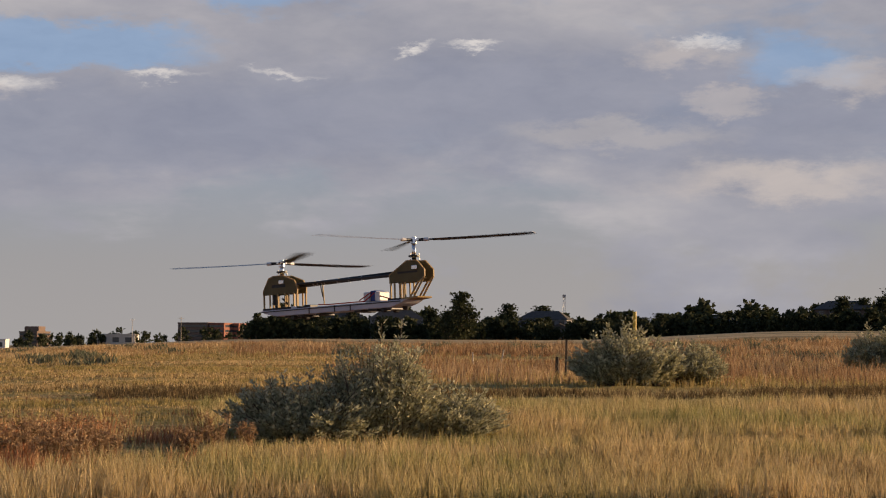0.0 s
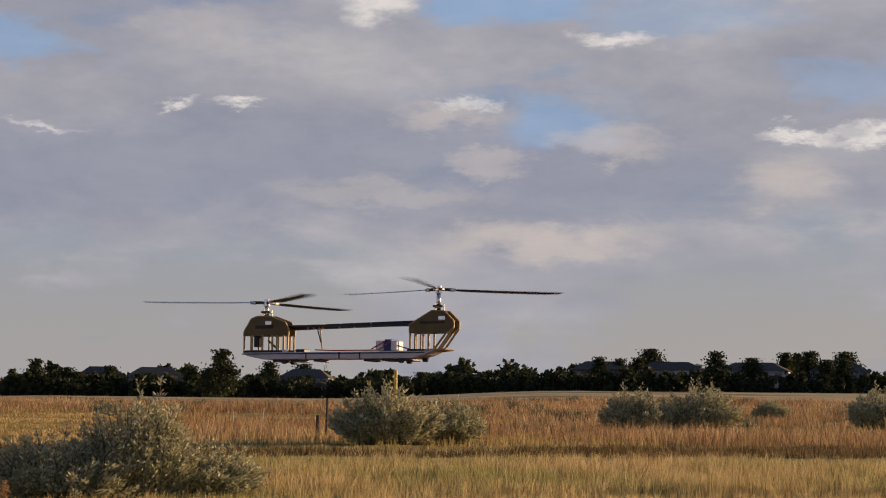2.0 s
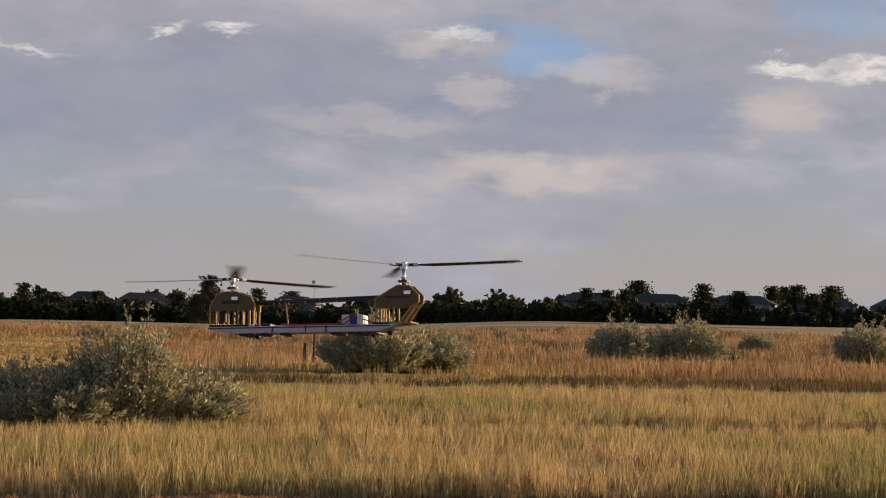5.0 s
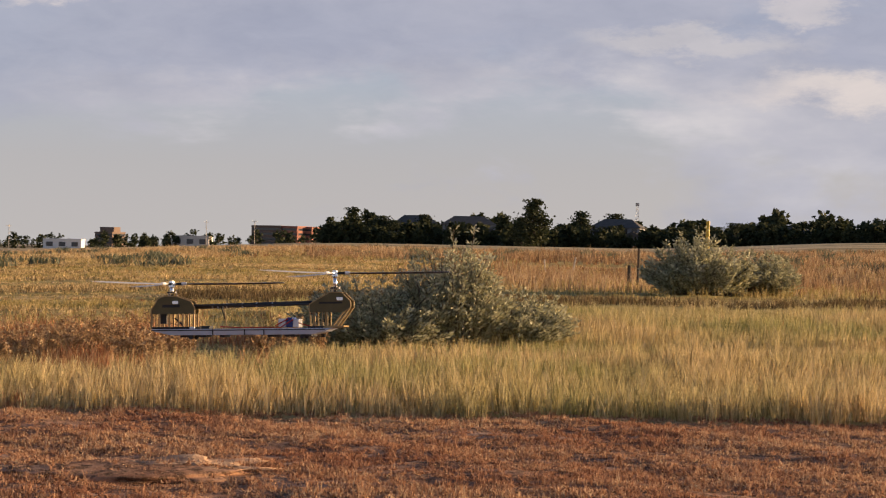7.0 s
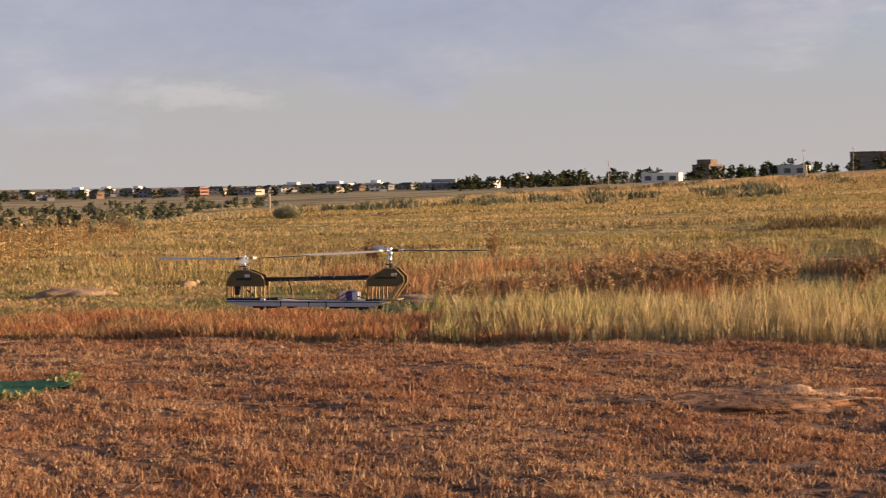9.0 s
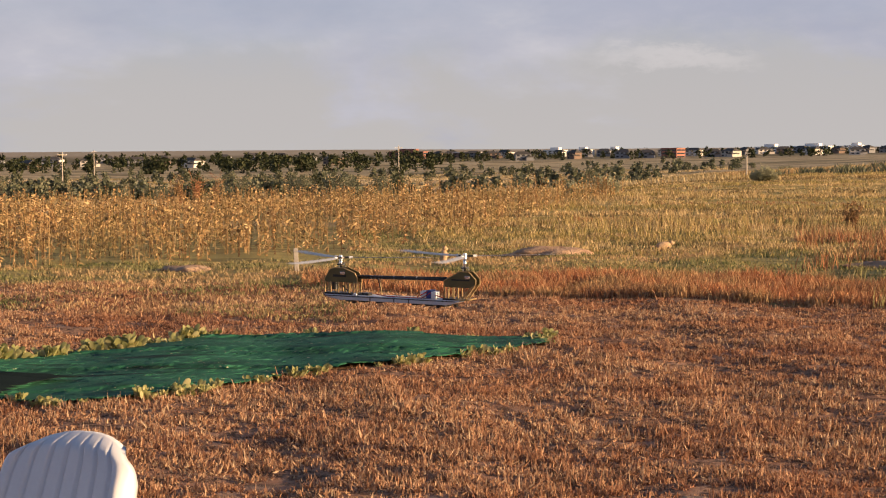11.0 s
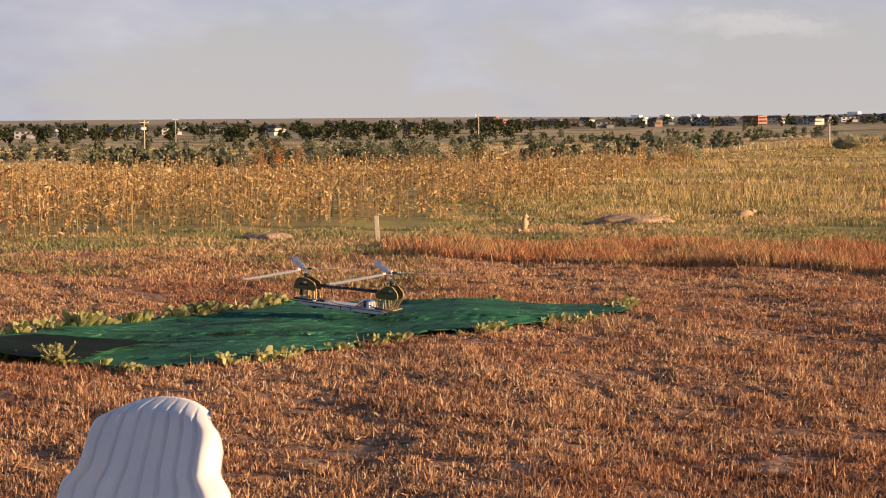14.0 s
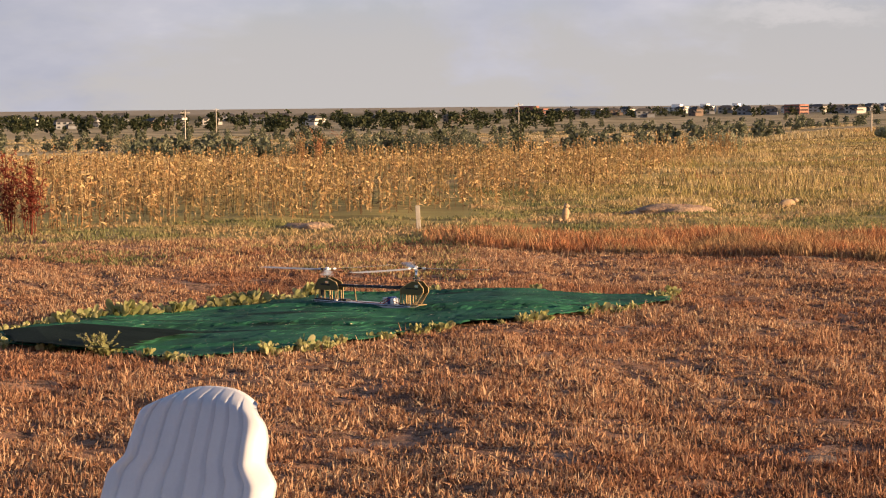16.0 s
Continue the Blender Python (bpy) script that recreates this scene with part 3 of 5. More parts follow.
    stuff("valley_grass", blades(x, y, ground_z(x, y), rng.uniform(0.12, 0.38, len(x)), 0.012 + 0.0006 * r, 0.7, 6, 0.6), M_VALLEY,
          "dry straw grass over the valley side", "grass")
    x, y = scatter(15000, -25, 6, 60.0, 215.0, 1.0)
    az, r = np.degrees(np.arctan2(-x, y)), np.hypot(x, y)
    keep = (wave(x, y, 0.09, 8) + rng.uniform(-.15, .15, len(x)) > np.where(r > 135, 0.36, 0.42 + 0.12 * smooth((az + 1) / 3) + 0.35 * smooth((az - 1) / 2)))
    x, y, r = x[keep], y[keep], r[keep]
    stuff("tall_weeds", blades(x, y, ground_z(x, y), rng.uniform(0.25, 0.75, len(x)) * (0.4 + 1.1 * wave(x, y, 0.35, 2)), 0.008 + 0.00028 * r, 0.5, 8, 0.25), M_TAN,
          "tall tan and brown dry weeds behind the shrubs", "weeds")
    x, y = scatter(16000, 1, 33, 120.0, 235.0, 1.0)
    az, r = np.degrees(np.arctan2(-x, y)), np.hypot(x, y)
    keep = (wave(x, y, 0.05, 3) + rng.uniform(-.1, .1, len(x)) > 0.36) & (r > np.interp(az, [1, 20, 25, 30, 33], [150, 140, 120, 100, 95]) + 12 * wave(x, y, 0.08, 1))
    x, y, r = x[keep], y[keep], r[keep]
    stuff("far_straw", blades(x, y, ground_z(x, y), rng.uniform(0.2, 0.5, len(x)) * (0.5 + wave(x, y, 0.25, 6)) * np.interp(np.degrees(np.arctan2(-x, y)), [18, 27], [1.0, 0.45]), 0.007 + 0.0002 * r, 0.6, 9, 0.3), M_PALE_STRAW,
          "belt of tall pale straw grass far across the field", "grass")
    # single dark low bushes and olive clumps along the belt
    x, y = scatter(420, -24, 24, 105.0, 235.0, 1.0)
    keep = wave(x, y, 0.07, 11) > 0.5
    x, y = x[keep], y[keep]
    stuff("low_bushes", blades(x, y, ground_z(x, y), rng.uniform(0.3, 0.75, len(x)), 0.09, 0.9, 60, 0.42), M_GREYLEAF,
          "scattered low olive bushes in the far straw", "bushes")


def grow_sunflowers():
    """Dry sunflower stalks: a stem, hanging leaves and a drooping head each."""
    x, y = scatter(8500, 26, 57, 25.0, 72.0, 1.2)
    az, r = np.degrees(np.arctan2(-x, y)), np.hypot(x, y)
    front = np.interp(az, [26, 29, 32, 36, 48, 57], [90, 60, 38, 30.5, 27.0, 26.5])
    keep = (r > front + 1.5 * (wave(x, y, 0.9) - .5)) & (wave(x, y, 0.35, 2) + rng.uniform(-.25, .25, len(x)) > 0.40)
    x, y = x[keep], y[keep]
    z, n = ground_z(x, y), len(x)
    h = rng.uniform(0.3, 0.8, n) * (0.65 + 0.7 * wave(x, y, 0.5, 8))
    base = np.stack([x, y, z - 0.02], -1)
    bend = np.stack([rng.normal(0, .10, n), rng.normal(0, .10, n), np.ones(n)], -1)
    top = base + bend * h[:, None]
    stems = tubes(base, top, 0.005 + r[keep] * 0.00006, 0.003 + r[keep] * 0.00006, 3)
    per = 11
    t = rng.uniform(0.1, 0.98, (n, per, 1))
    p = (base[:, None] + (top - base)[:, None] * t).reshape(-1, 3)
    d = rng.normal(0, 1, (n * per, 3)) * (1, 1, 0.3) + (0, 0, -0.7)
    lv = leaves(p, d, rng.uniform(0.05, 0.13, n * per), 0.026)
    d = rng.normal(0, 1, (n, 3)) * (1, 1, 0.1) + (0, 0, -0.4)
    heads = leaves(top, d, 0.075, 0.065)
    stuff("sunflower_stalks", merge(stems, lv, heads), M_STALK, "field of dry golden sunflower stalks with drooping heads", "dry plants")


def shrub_mesh(name, width, depth, height, sprays, per, leaf, mat_leaf, seed, skew=0.0):
    """A spreading shrub: arching stems from the base and narrow leaves along each of them."""
    g = np.random.default_rng(seed)
    a0, b0, pts, dirs = [], [], [], []
    for _ in range(sprays):
        phi, u = g.uniform(0, 2 * np.pi), np.sqrt(g.uniform(0, 1))
        top_h = height * (1 - 0.5 * u ** 3) * g.uniform(0.35, 1.0) * (1.25 if g.uniform(0, 1) < 0.15 else 1.0)
        tip = np.array([np.cos(phi) * width / 2 * u + skew * top_h, np.sin(phi) * depth / 2 * u, top_h])
        foot = np.array([tip[0] * 0.55 + g.normal(0, .06), tip[1] * 0.55, 0.0])
        mid = (foot + tip) / 2 + np.array([tip[0] * -0.08, tip[1] * -0.08, top_h * 0.12])
        a0 += [foot, mid]
        b0 += [mid, tip]
        t = g.uniform(0.12, 1.0, per)[:, None]
        q = foot * (1 - t) ** 2 + 2 * mid * t * (1 - t) + tip * t ** 2
        side = g.normal(0, 1, (per, 3)) * (1, 1, 0.5)
        off = side * (0.022 + 0.06 * height * (1 - t) * g.uniform(0, 1, (per, 1)))
        pts.append(q + off)
        dirs.append(side * 0.7 + (tip - foot) / top_h * 0.8)
    p, d = np.concatenate(pts), np.concatenate(dirs)
    p[:, 2] = np.maximum(p[:, 2], 0.03)
    lv = leaves(p, d, g.uniform(0.5, 1.3, len(p)) * leaf, leaf * 0.42)
    st = tubes(np.array(a0), np.array(b0), 0.010, 0.005, 3)
    return fast_mesh(name + "_leaves", lv[0], lv[1], mat_leaf), fast_mesh(name + "_stems", st[0], st[1], M_BARK)


def shrub(meshes, m, label, group="", scale=1.0):
    root = new("shrub")
    root.matrix_world = m
    root.scale = (scale,) * 3
    for nm, me in zip(("foliage", "woody_base"), meshes):
        new(nm, me).parent = root
    return tagged(root, label, "shrub", group)


def tree_mesh(name, h, w, seed, mat, clumps=58, per=44, trunk=0.16, slim=False):
    """A broad-leaved tree: tapered trunk, limbs, and a crown of leaf clumps with gaps."""
    g = np.random.default_rng(seed)
    a0, b0, ra, rb = [np.zeros(3)], [np.array([0, 0, h * 0.5])], [trunk * h / 9], [trunk * h / 16]
    pts, dirs = [], []
    for i in range(clumps):
        u = g.uniform(0.0, 1.0)
        zc = h * (0.07 + 0.89 * u)
        prof = (0.55 + 0.45 * math.sin(math.pi * min(1, u * 1.05) ** 0.8)) * (1.0 - 0.75 * u ** 2.2)
        if slim:
            prof = 1.0 - 0.9 * u
        phi, rr = g.uniform(0, 2 * np.pi), np.sqrt(g.uniform(0.02, 1)) * w / 2 * prof
        c = np.array([math.cos(phi) * rr, math.sin(phi) * rr, zc])
        a0.append(np.array([0, 0, min(h * 0.6, zc * 0.6)]))
        b0.append(c)
        ra.append(trunk * h / 40)
        rb.append(trunk * h / 90)
        s = w * g.uniform(0.07, 0.15)
        o = g.normal(0, 1, (per, 3)) * s * (1, 1, 0.75)
        pts.append(c + o)
        dirs.append(g.normal(0, 1, (per, 3)) + o / s * 0.5)
    p = np.concatenate(pts)
    p[:, 2] = np.clip(p[:, 2], h * 0.06, h)
    lv = leaves(p, np.concatenate(dirs), g.uniform(0.5, 1.1, len(p)) * h * 0.07, h * 0.05)
    tk = tubes(np.array(a0), np.array(b0), np.array(ra), np.array(rb), 5)
    return fast_mesh(name + "_crown", lv[0], lv[1], mat), fast_mesh(name + "_trunk", tk[0], tk[1], M_BARK)


def tree(meshes, m, label, group="", scale=1.0):
    root = new("tree")
    root.matrix_world = m
    root.scale = (scale,) * 3
    for nm, me in zip(("crown", "trunk"), meshes):
        new(nm, me).parent = root
    return tagged(root, label, "tree", group)


def plant_shrubs():
    label = "grey-green bushy shrub standing in tall dry grass"
    big = shrub_mesh("shrub_big", 2.0, 1.8, 1.62, 300, 95, 0.08, M_SAGE, 3, 0.08)
    low = shrub_mesh("shrub_low", 2.7, 2.0, 0.95, 290, 85, 0.08, M_SAGE, 4)
    shrub(big, at(2.0, 31.0), "tall grey-green shrub with upright leafy sprays in grass", "field shrubs")
    shrub(low, at(4.0, 30.6), label, "field shrubs")
    shrub(low, at(0.1, 31.5, 0, 200), label, "field shrubs", 0.85)
    mid = shrub_mesh("shrub_mid", 3.6, 3.0, 1.75, 260, 80, 0.135, M_SAGE, 5)
    shrub(mid, at(-5.4, 60.0), label, "field shrubs")
    shrub(mid, at(-7.3, 61.5, 0, 90), label, "field shrubs", 0.72)
    shrub(mid, at(-12.6, 93.0, 0, 40), label, "field shrubs", 1.15)
    shrub(mid, at(-14.4, 95.0, 0, 140), label, "field shrubs", 1.25)
    shrub(mid, at(-19.6, 96.0, 0, 240), label, "field shrubs", 1.15)
    shrub(mid, at(-16.5, 120.0, 0, 10), label, "field shrubs", 0.7)
    shrub(mid, at(28.6, 74.0, 0, 70), label, "field shrubs", 0.42)
    shrub(mid, at(29.5, 78.0, 0, 20), label, "field shrubs", 0.3)
    shrub(mid, at(24.0, 92.0, 0, 170), label, "field shrubs", 0.4)


def woods(name, spots, h, mat, label, seed, clumps=16, per=15):
    """Many far trees and bushes in one mesh; spots are headings, distances and sizes."""
    g = np.random.default_rng(seed)
    crowns, trunks = [], []
    for az, r, s in spots:
        x, y = polar(az, r)
        o = np.array([float(x), float(y), float(ground_z(x, y)) - 0.2])
        hh, ww = h * s, h * s * g.uniform(0.65, 1.1)
        u = g.uniform(0, 1, clumps)
        prof = (0.55 + 0.45 * np.sin(np.pi * u ** 0.8)) * (1 - 0.7 * u ** 2)
        phi, rr = g.uniform(0, 2 * np.pi, clumps), np.sqrt(g.uniform(0.02, 1, clumps)) * ww / 2 * prof
        c = np.stack([np.cos(phi) * rr, np.sin(phi) * rr, hh * (0.08 + 0.86 * u)], -1)
        q = np.repeat(c, per, 0) + g.normal(0, 1, (clumps * per, 3)) * ww * 0.10
        q[:, 2] = np.clip(q[:, 2], 0.1, hh)
        crowns.append(leaves(q + o, g.normal(0, 1, q.shape), hh * 0.22, hh * 0.17))
        trunks.append(tubes(o[None], o[None] + (0, 0, hh * 0.6), hh * 0.03, hh * 0.015, 4))
    root = stuff(name, merge(*crowns), mat, label, "trees")
    v, f = merge(*trunks)
    new("trunks", fast_mesh("trunks", v, f, M_BARK)).parent = root


def plant_trees():
    g = np.random.default_rng(21)
    kinds = [tree_mesh("tree_a", 10, 9, 1, M_DARKLEAF), tree_mesh("tree_b", 8, 9, 2, M_DARKLEAF), tree_mesh("tree_c", 12, 8, 3, M_DARKLEAF), tree_mesh("tree_d", 9, 5, 4, M_DARKLEAF, slim=True)]
    label = "dark green leafy tree in a distant tree line"
    a = 5.2
    while a > -24:
        s = g.uniform(0.5, 0.95) * (0.95 if a < -12 else 0.82)
        tree(kinds[int(g.integers(0, 4))], at(a, g.uniform(500, 530), -0.2, g.uniform(0, 360)), label, "tree line", s)
        a -= g.uniform(0.2, 0.62)
    # single taller trees that stand out of the line
    tree(kinds[2], at(-0.55, 470, -0.2, 30), "tall broad dark green tree in front of the tree line", "tree line", 0.95)
    tree(kinds[0], at(-0.2, 475, -0.2, 80), label, "tree line", 0.7)
    for a, s in ((-13.0, 1.15), (-17.3, 1.05), (-18.6, 1.1), (-2.9, 0.95)):
        tree(kinds[0], at(a, 560, -0.2, a * 40), label, "tree line", s)
    woods("far_woods", [(a + g.uniform(-.1, .1), g.uniform(560, 640), g.uniform(0.55, 1.0) * (0.82 + 0.22 * math.sin(a * 2.3) * math.sin(a * 0.9 + 1))) for a in np.arange(5.6, -25, -0.11)], 9.6, M_DARKLEAF,
          "dense dark wood behind the tree line", 5)
    woods("hedge_row", [(a + g.uniform(-.1, .1), g.uniform(485, 500), g.uniform(0.5, 1.1)) for a in np.arange(5.4, -25, -0.13)], 5.0, M_DARKLEAF,
          "low dark bushes at the foot of the tree line", 6)
    town = [(g.uniform(5.5, 19), g.uniform(900, 1250), g.uniform(0.45, 1.0)) for _ in range(150)] + [(g.uniform(19, 35), g.uniform(1050, 1600), g.uniform(0.3, 0.72)) for _ in range(210)] \
        + [(g.uniform(33, 53), g.uniform(700, 1250), g.uniform(0.35, 0.85)) for _ in range(300)]
    woods("town_trees", town, 8.0, M_DARKLEAF, "dark trees among distant town houses", 7, 10, 11)
    # grey shrubs and small trees down in the valley
    grey = [tree_mesh("olive_a", 5, 6, 11, M_GREYLEAF, 40, 28), tree_mesh("olive_b", 4, 6, 12, M_GREYLEAF, 40, 28), tree_mesh("olive_c", 5.5, 5, 13, M_DARKLEAF, 24, 20)]
    for a0, a1, r0, r1, n in ((28, 43, 215, 290, 34), (39, 51, 330, 440, 12)):
        for _ in range(n):
            tree(grey[int(g.choice([0, 0, 1, 1, 2]))], at(g.uniform(a0, a1), g.uniform(r0, r1), -0.2, g.uniform(0, 360)),
                 "grey-green bushy small tree on the valley floor", "valley trees", g.uniform(0.3, 0.75))

    rows = [(a + g.uniform(-.3, .3), 250 + 1.5 * (a - 28) + g.uniform(-20, 25), g.uniform(0.4, 0.95)) for a in np.arange(27, 46, 0.24)] \
        + [(a + g.uniform(-.3, .3), 400 + g.uniform(-25, 30), g.uniform(0.4, 1.0)) for a in np.arange(36, 52, 0.3)] \
        + [(a + g.uniform(-.3, .3), 560 + g.uniform(-30, 40), g.uniform(0.35, 1.0)) for a in np.arange(24, 52, 0.3)] \
        + [(g.uniform(24, 52), g.uniform(420, 860), g.uniform(0.3, 1.0)) for _ in range(110)]
    woods("valley_shrubs", rows, 3.3, M_GREYLEAF, "rows of grey-green bushes across the valley floor", 9, 13, 14)


grow_fields()
grow_sunflowers()
plant_shrubs()
plant_trees()


# ---------------------------------------------------------------- things on the ground
def build_mat(k):
    """Green pile with worn patches, stray straw and fold shadows painted as narrow dark lines."""
    v = local(k)
    crease_shade = k.n("ShaderNodeCombineXYZ")
    k.link(k.math("MULTIPLY", k.vmath("DOT_PRODUCT", v, (0.77, 0.64, 0)), 0.7), crease_shade.inputs[0])
    k.link(k.math("MULTIPLY", k.vmath("DOT_PRODUCT", v, (-0.64, 0.77, 0)), 5.0), crease_shade.inputs[1])
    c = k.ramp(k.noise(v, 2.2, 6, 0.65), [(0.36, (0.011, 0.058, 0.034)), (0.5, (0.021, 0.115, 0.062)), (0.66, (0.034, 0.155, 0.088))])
    c = k.mix(k.math("MULTIPLY", k.step(k.noise(crease_shade.outputs[0], 1.0, 5, 0.6), 0.58, 0.64), 0.85), c, (0.004, 0.016, 0.010))
    c = k.mix(k.step(k.noise(v, 34.0, 3), 0.67, 0.71), c, (0.42, 0.38, 0.28))
    return principled(k, c, 0.85, 0, k.noise(v, 180.0, 3), 0.6, 0.008, 0.2)


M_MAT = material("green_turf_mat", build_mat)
M_CONCRETE = worn("concrete", (0.30, 0.26, 0.22), (0.44, 0.39, 0.33), 0.9, 0, 5, 70, 0.4, 0.004, 0.2)
M_SAND = worn("bare_earth", (0.34, 0.20, 0.12), (0.58, 0.40, 0.26), 0.95, 0, 7, 30, 1.0, 0.03, 0.1)
M_ROCK = worn("rock", (0.40, 0.29, 0.20), (0.55, 0.43, 0.31), 0.9, 0, 7, 40, 0.6, 0.01, 0.2)
M_FUR = worn("tan_fur", (0.40, 0.26, 0.15), (0.56, 0.40, 0.25), 0.95, 0, 30, 160, 0.6, 0.004, 0.1)
M_CHAIR = worn("white_plastic", (0.62, 0.62, 0.64), (0.70, 0.70, 0.71), 0.42, 0, 9, 120, 0.06, 0.001, 0.45)
M_POST_Y = worn("yellow_paint", (0.62, 0.40, 0.04), (0.75, 0.52, 0.08), 0.5, 0, 12, 60, 0.1, 0.002)
M_POST_W = worn("weathered_wood", (0.42, 0.36, 0.29), (0.58, 0.51, 0.42), 0.85, 0, 10, 60, 0.4, 0.004)
M_POST_D = worn("dark_wood", (0.07, 0.055, 0.04), (0.13, 0.10, 0.07), 0.9, 0, 10, 60, 0.4, 0.004)
M_STEEL = worn("grey_steel", (0.32, 0.32, 0.33), (0.42, 0.42, 0.43), 0.5, 0.7, 10, 60, 0.1, 0.002)
M_BRICK = worn("red_brick_wall", (0.27, 0.115, 0.085), (0.36, 0.17, 0.125), 0.9, 0, 0.5, 6, 0.2, 0.01, 0.2, 0.25)
M_BROWN = worn("brown_wall", (0.17, 0.12, 0.095), (0.24, 0.175, 0.135), 0.9, 0, 0.5, 6, 0.2, 0.01, 0.2, 0.3)
M_PALE = worn("pale_wall", (0.55, 0.50, 0.44), (0.66, 0.61, 0.55), 0.85, 0, 0.5, 6, 0.2, 0.01, 0.2, 0.3)
M_WHITE = worn("white_wall", (0.74, 0.72, 0.68), (0.82, 0.80, 0.77), 0.8, 0, 0.5, 6, 0.2, 0.01, 0.2, 0.15)
M_GREYW = worn("grey_wall", (0.22, 0.22, 0.23), (0.30, 0.30, 0.31), 0.85, 0, 0.5, 6, 0.2, 0.01, 0.2, 0.3)
M_ROOF = worn("dark_roof", (0.075, 0.068, 0.062), (0.12, 0.11, 0.10), 0.9, 0, 1, 8, 0.3, 0.01, 0.2, 0.3)
M_GLASS = worn("window_glass", (0.03, 0.035, 0.045), (0.05, 0.055, 0.065), 0.12, 0, 2, 9, 0.0, 0.001, 0.8)


def empty(name, m, label, category, group=""):
    root = new(name)
    root.matrix_world = m
    return tagged(root, label, category, group)


def part(name, bm, mat, parent, label="", soft=False):
    """Link a bmesh as one mesh under a thing or a part."""
    me = bpy.data.meshes.new(name)
    bmesh.ops.recalc_face_normals(bm, faces=bm.faces)
    bm.to_mesh(me)
    bm.free()
    me.materials.append(mat)
    if soft:
        for p in me.polygons:
            p.use_smooth = True
    ob = new(name, me)
    ob.parent = parent
    return tagged(ob, label) if label else ob


def box(x0, x1, y0, y1, z0, z1, bevel=0.0, bm=None):
    bm = bm or bmesh.new()
    r = bmesh.ops.create_cube(bm, size=1.0, matrix=Matrix.LocRotScale(((x0 + x1) / 2, (y0 + y1) / 2, (z0 + z1) / 2), None, (x1 - x0, y1 - y0, z1 - z0)))
    if bevel:
        es = list({e for v in r["verts"] for e in v.link_edges})
        bmesh.ops.bevel(bm, geom=es, offset=bevel, segments=2, affect="EDGES", profile=0.5)
    return bm


def rod(a, b, r0, r1=None, sides=10, bm=None):
    bm = bm or bmesh.new()
    a, b = Vector(a), Vector(b)
    d = b - a
    m = Matrix.Translation((a + b) / 2) @ d.to_track_quat("Z", "Y").to_matrix().to_4x4()
    bmesh.ops.create_cone(bm, cap_ends=True, segments=sides, radius1=r0, radius2=r0 if r1 is None else r1, depth=d.length, matrix=m)
    return bm


def plate(outline, y0, y1, bevel=0.0, holes=()):
    """A plate with an outline in x and z, standing between y0 and y1."""
    bm = bmesh.new()
    vs = [bm.verts.new((x, y0, z)) for x, z in outline]
    f = bm.faces.new(vs)
    r = bmesh.ops.extrude_face_region(bm, geom=[f])
    bmesh.ops.translate(bm, verts=[v for v in r["geom"] if isinstance(v, bmesh.types.BMVert)], vec=(0, y1 - y0, 0))
    if bevel:
        bmesh.ops.bevel(bm, geom=list(bm.edges), offset=bevel, segments=1, affect="EDGES")
    return bm


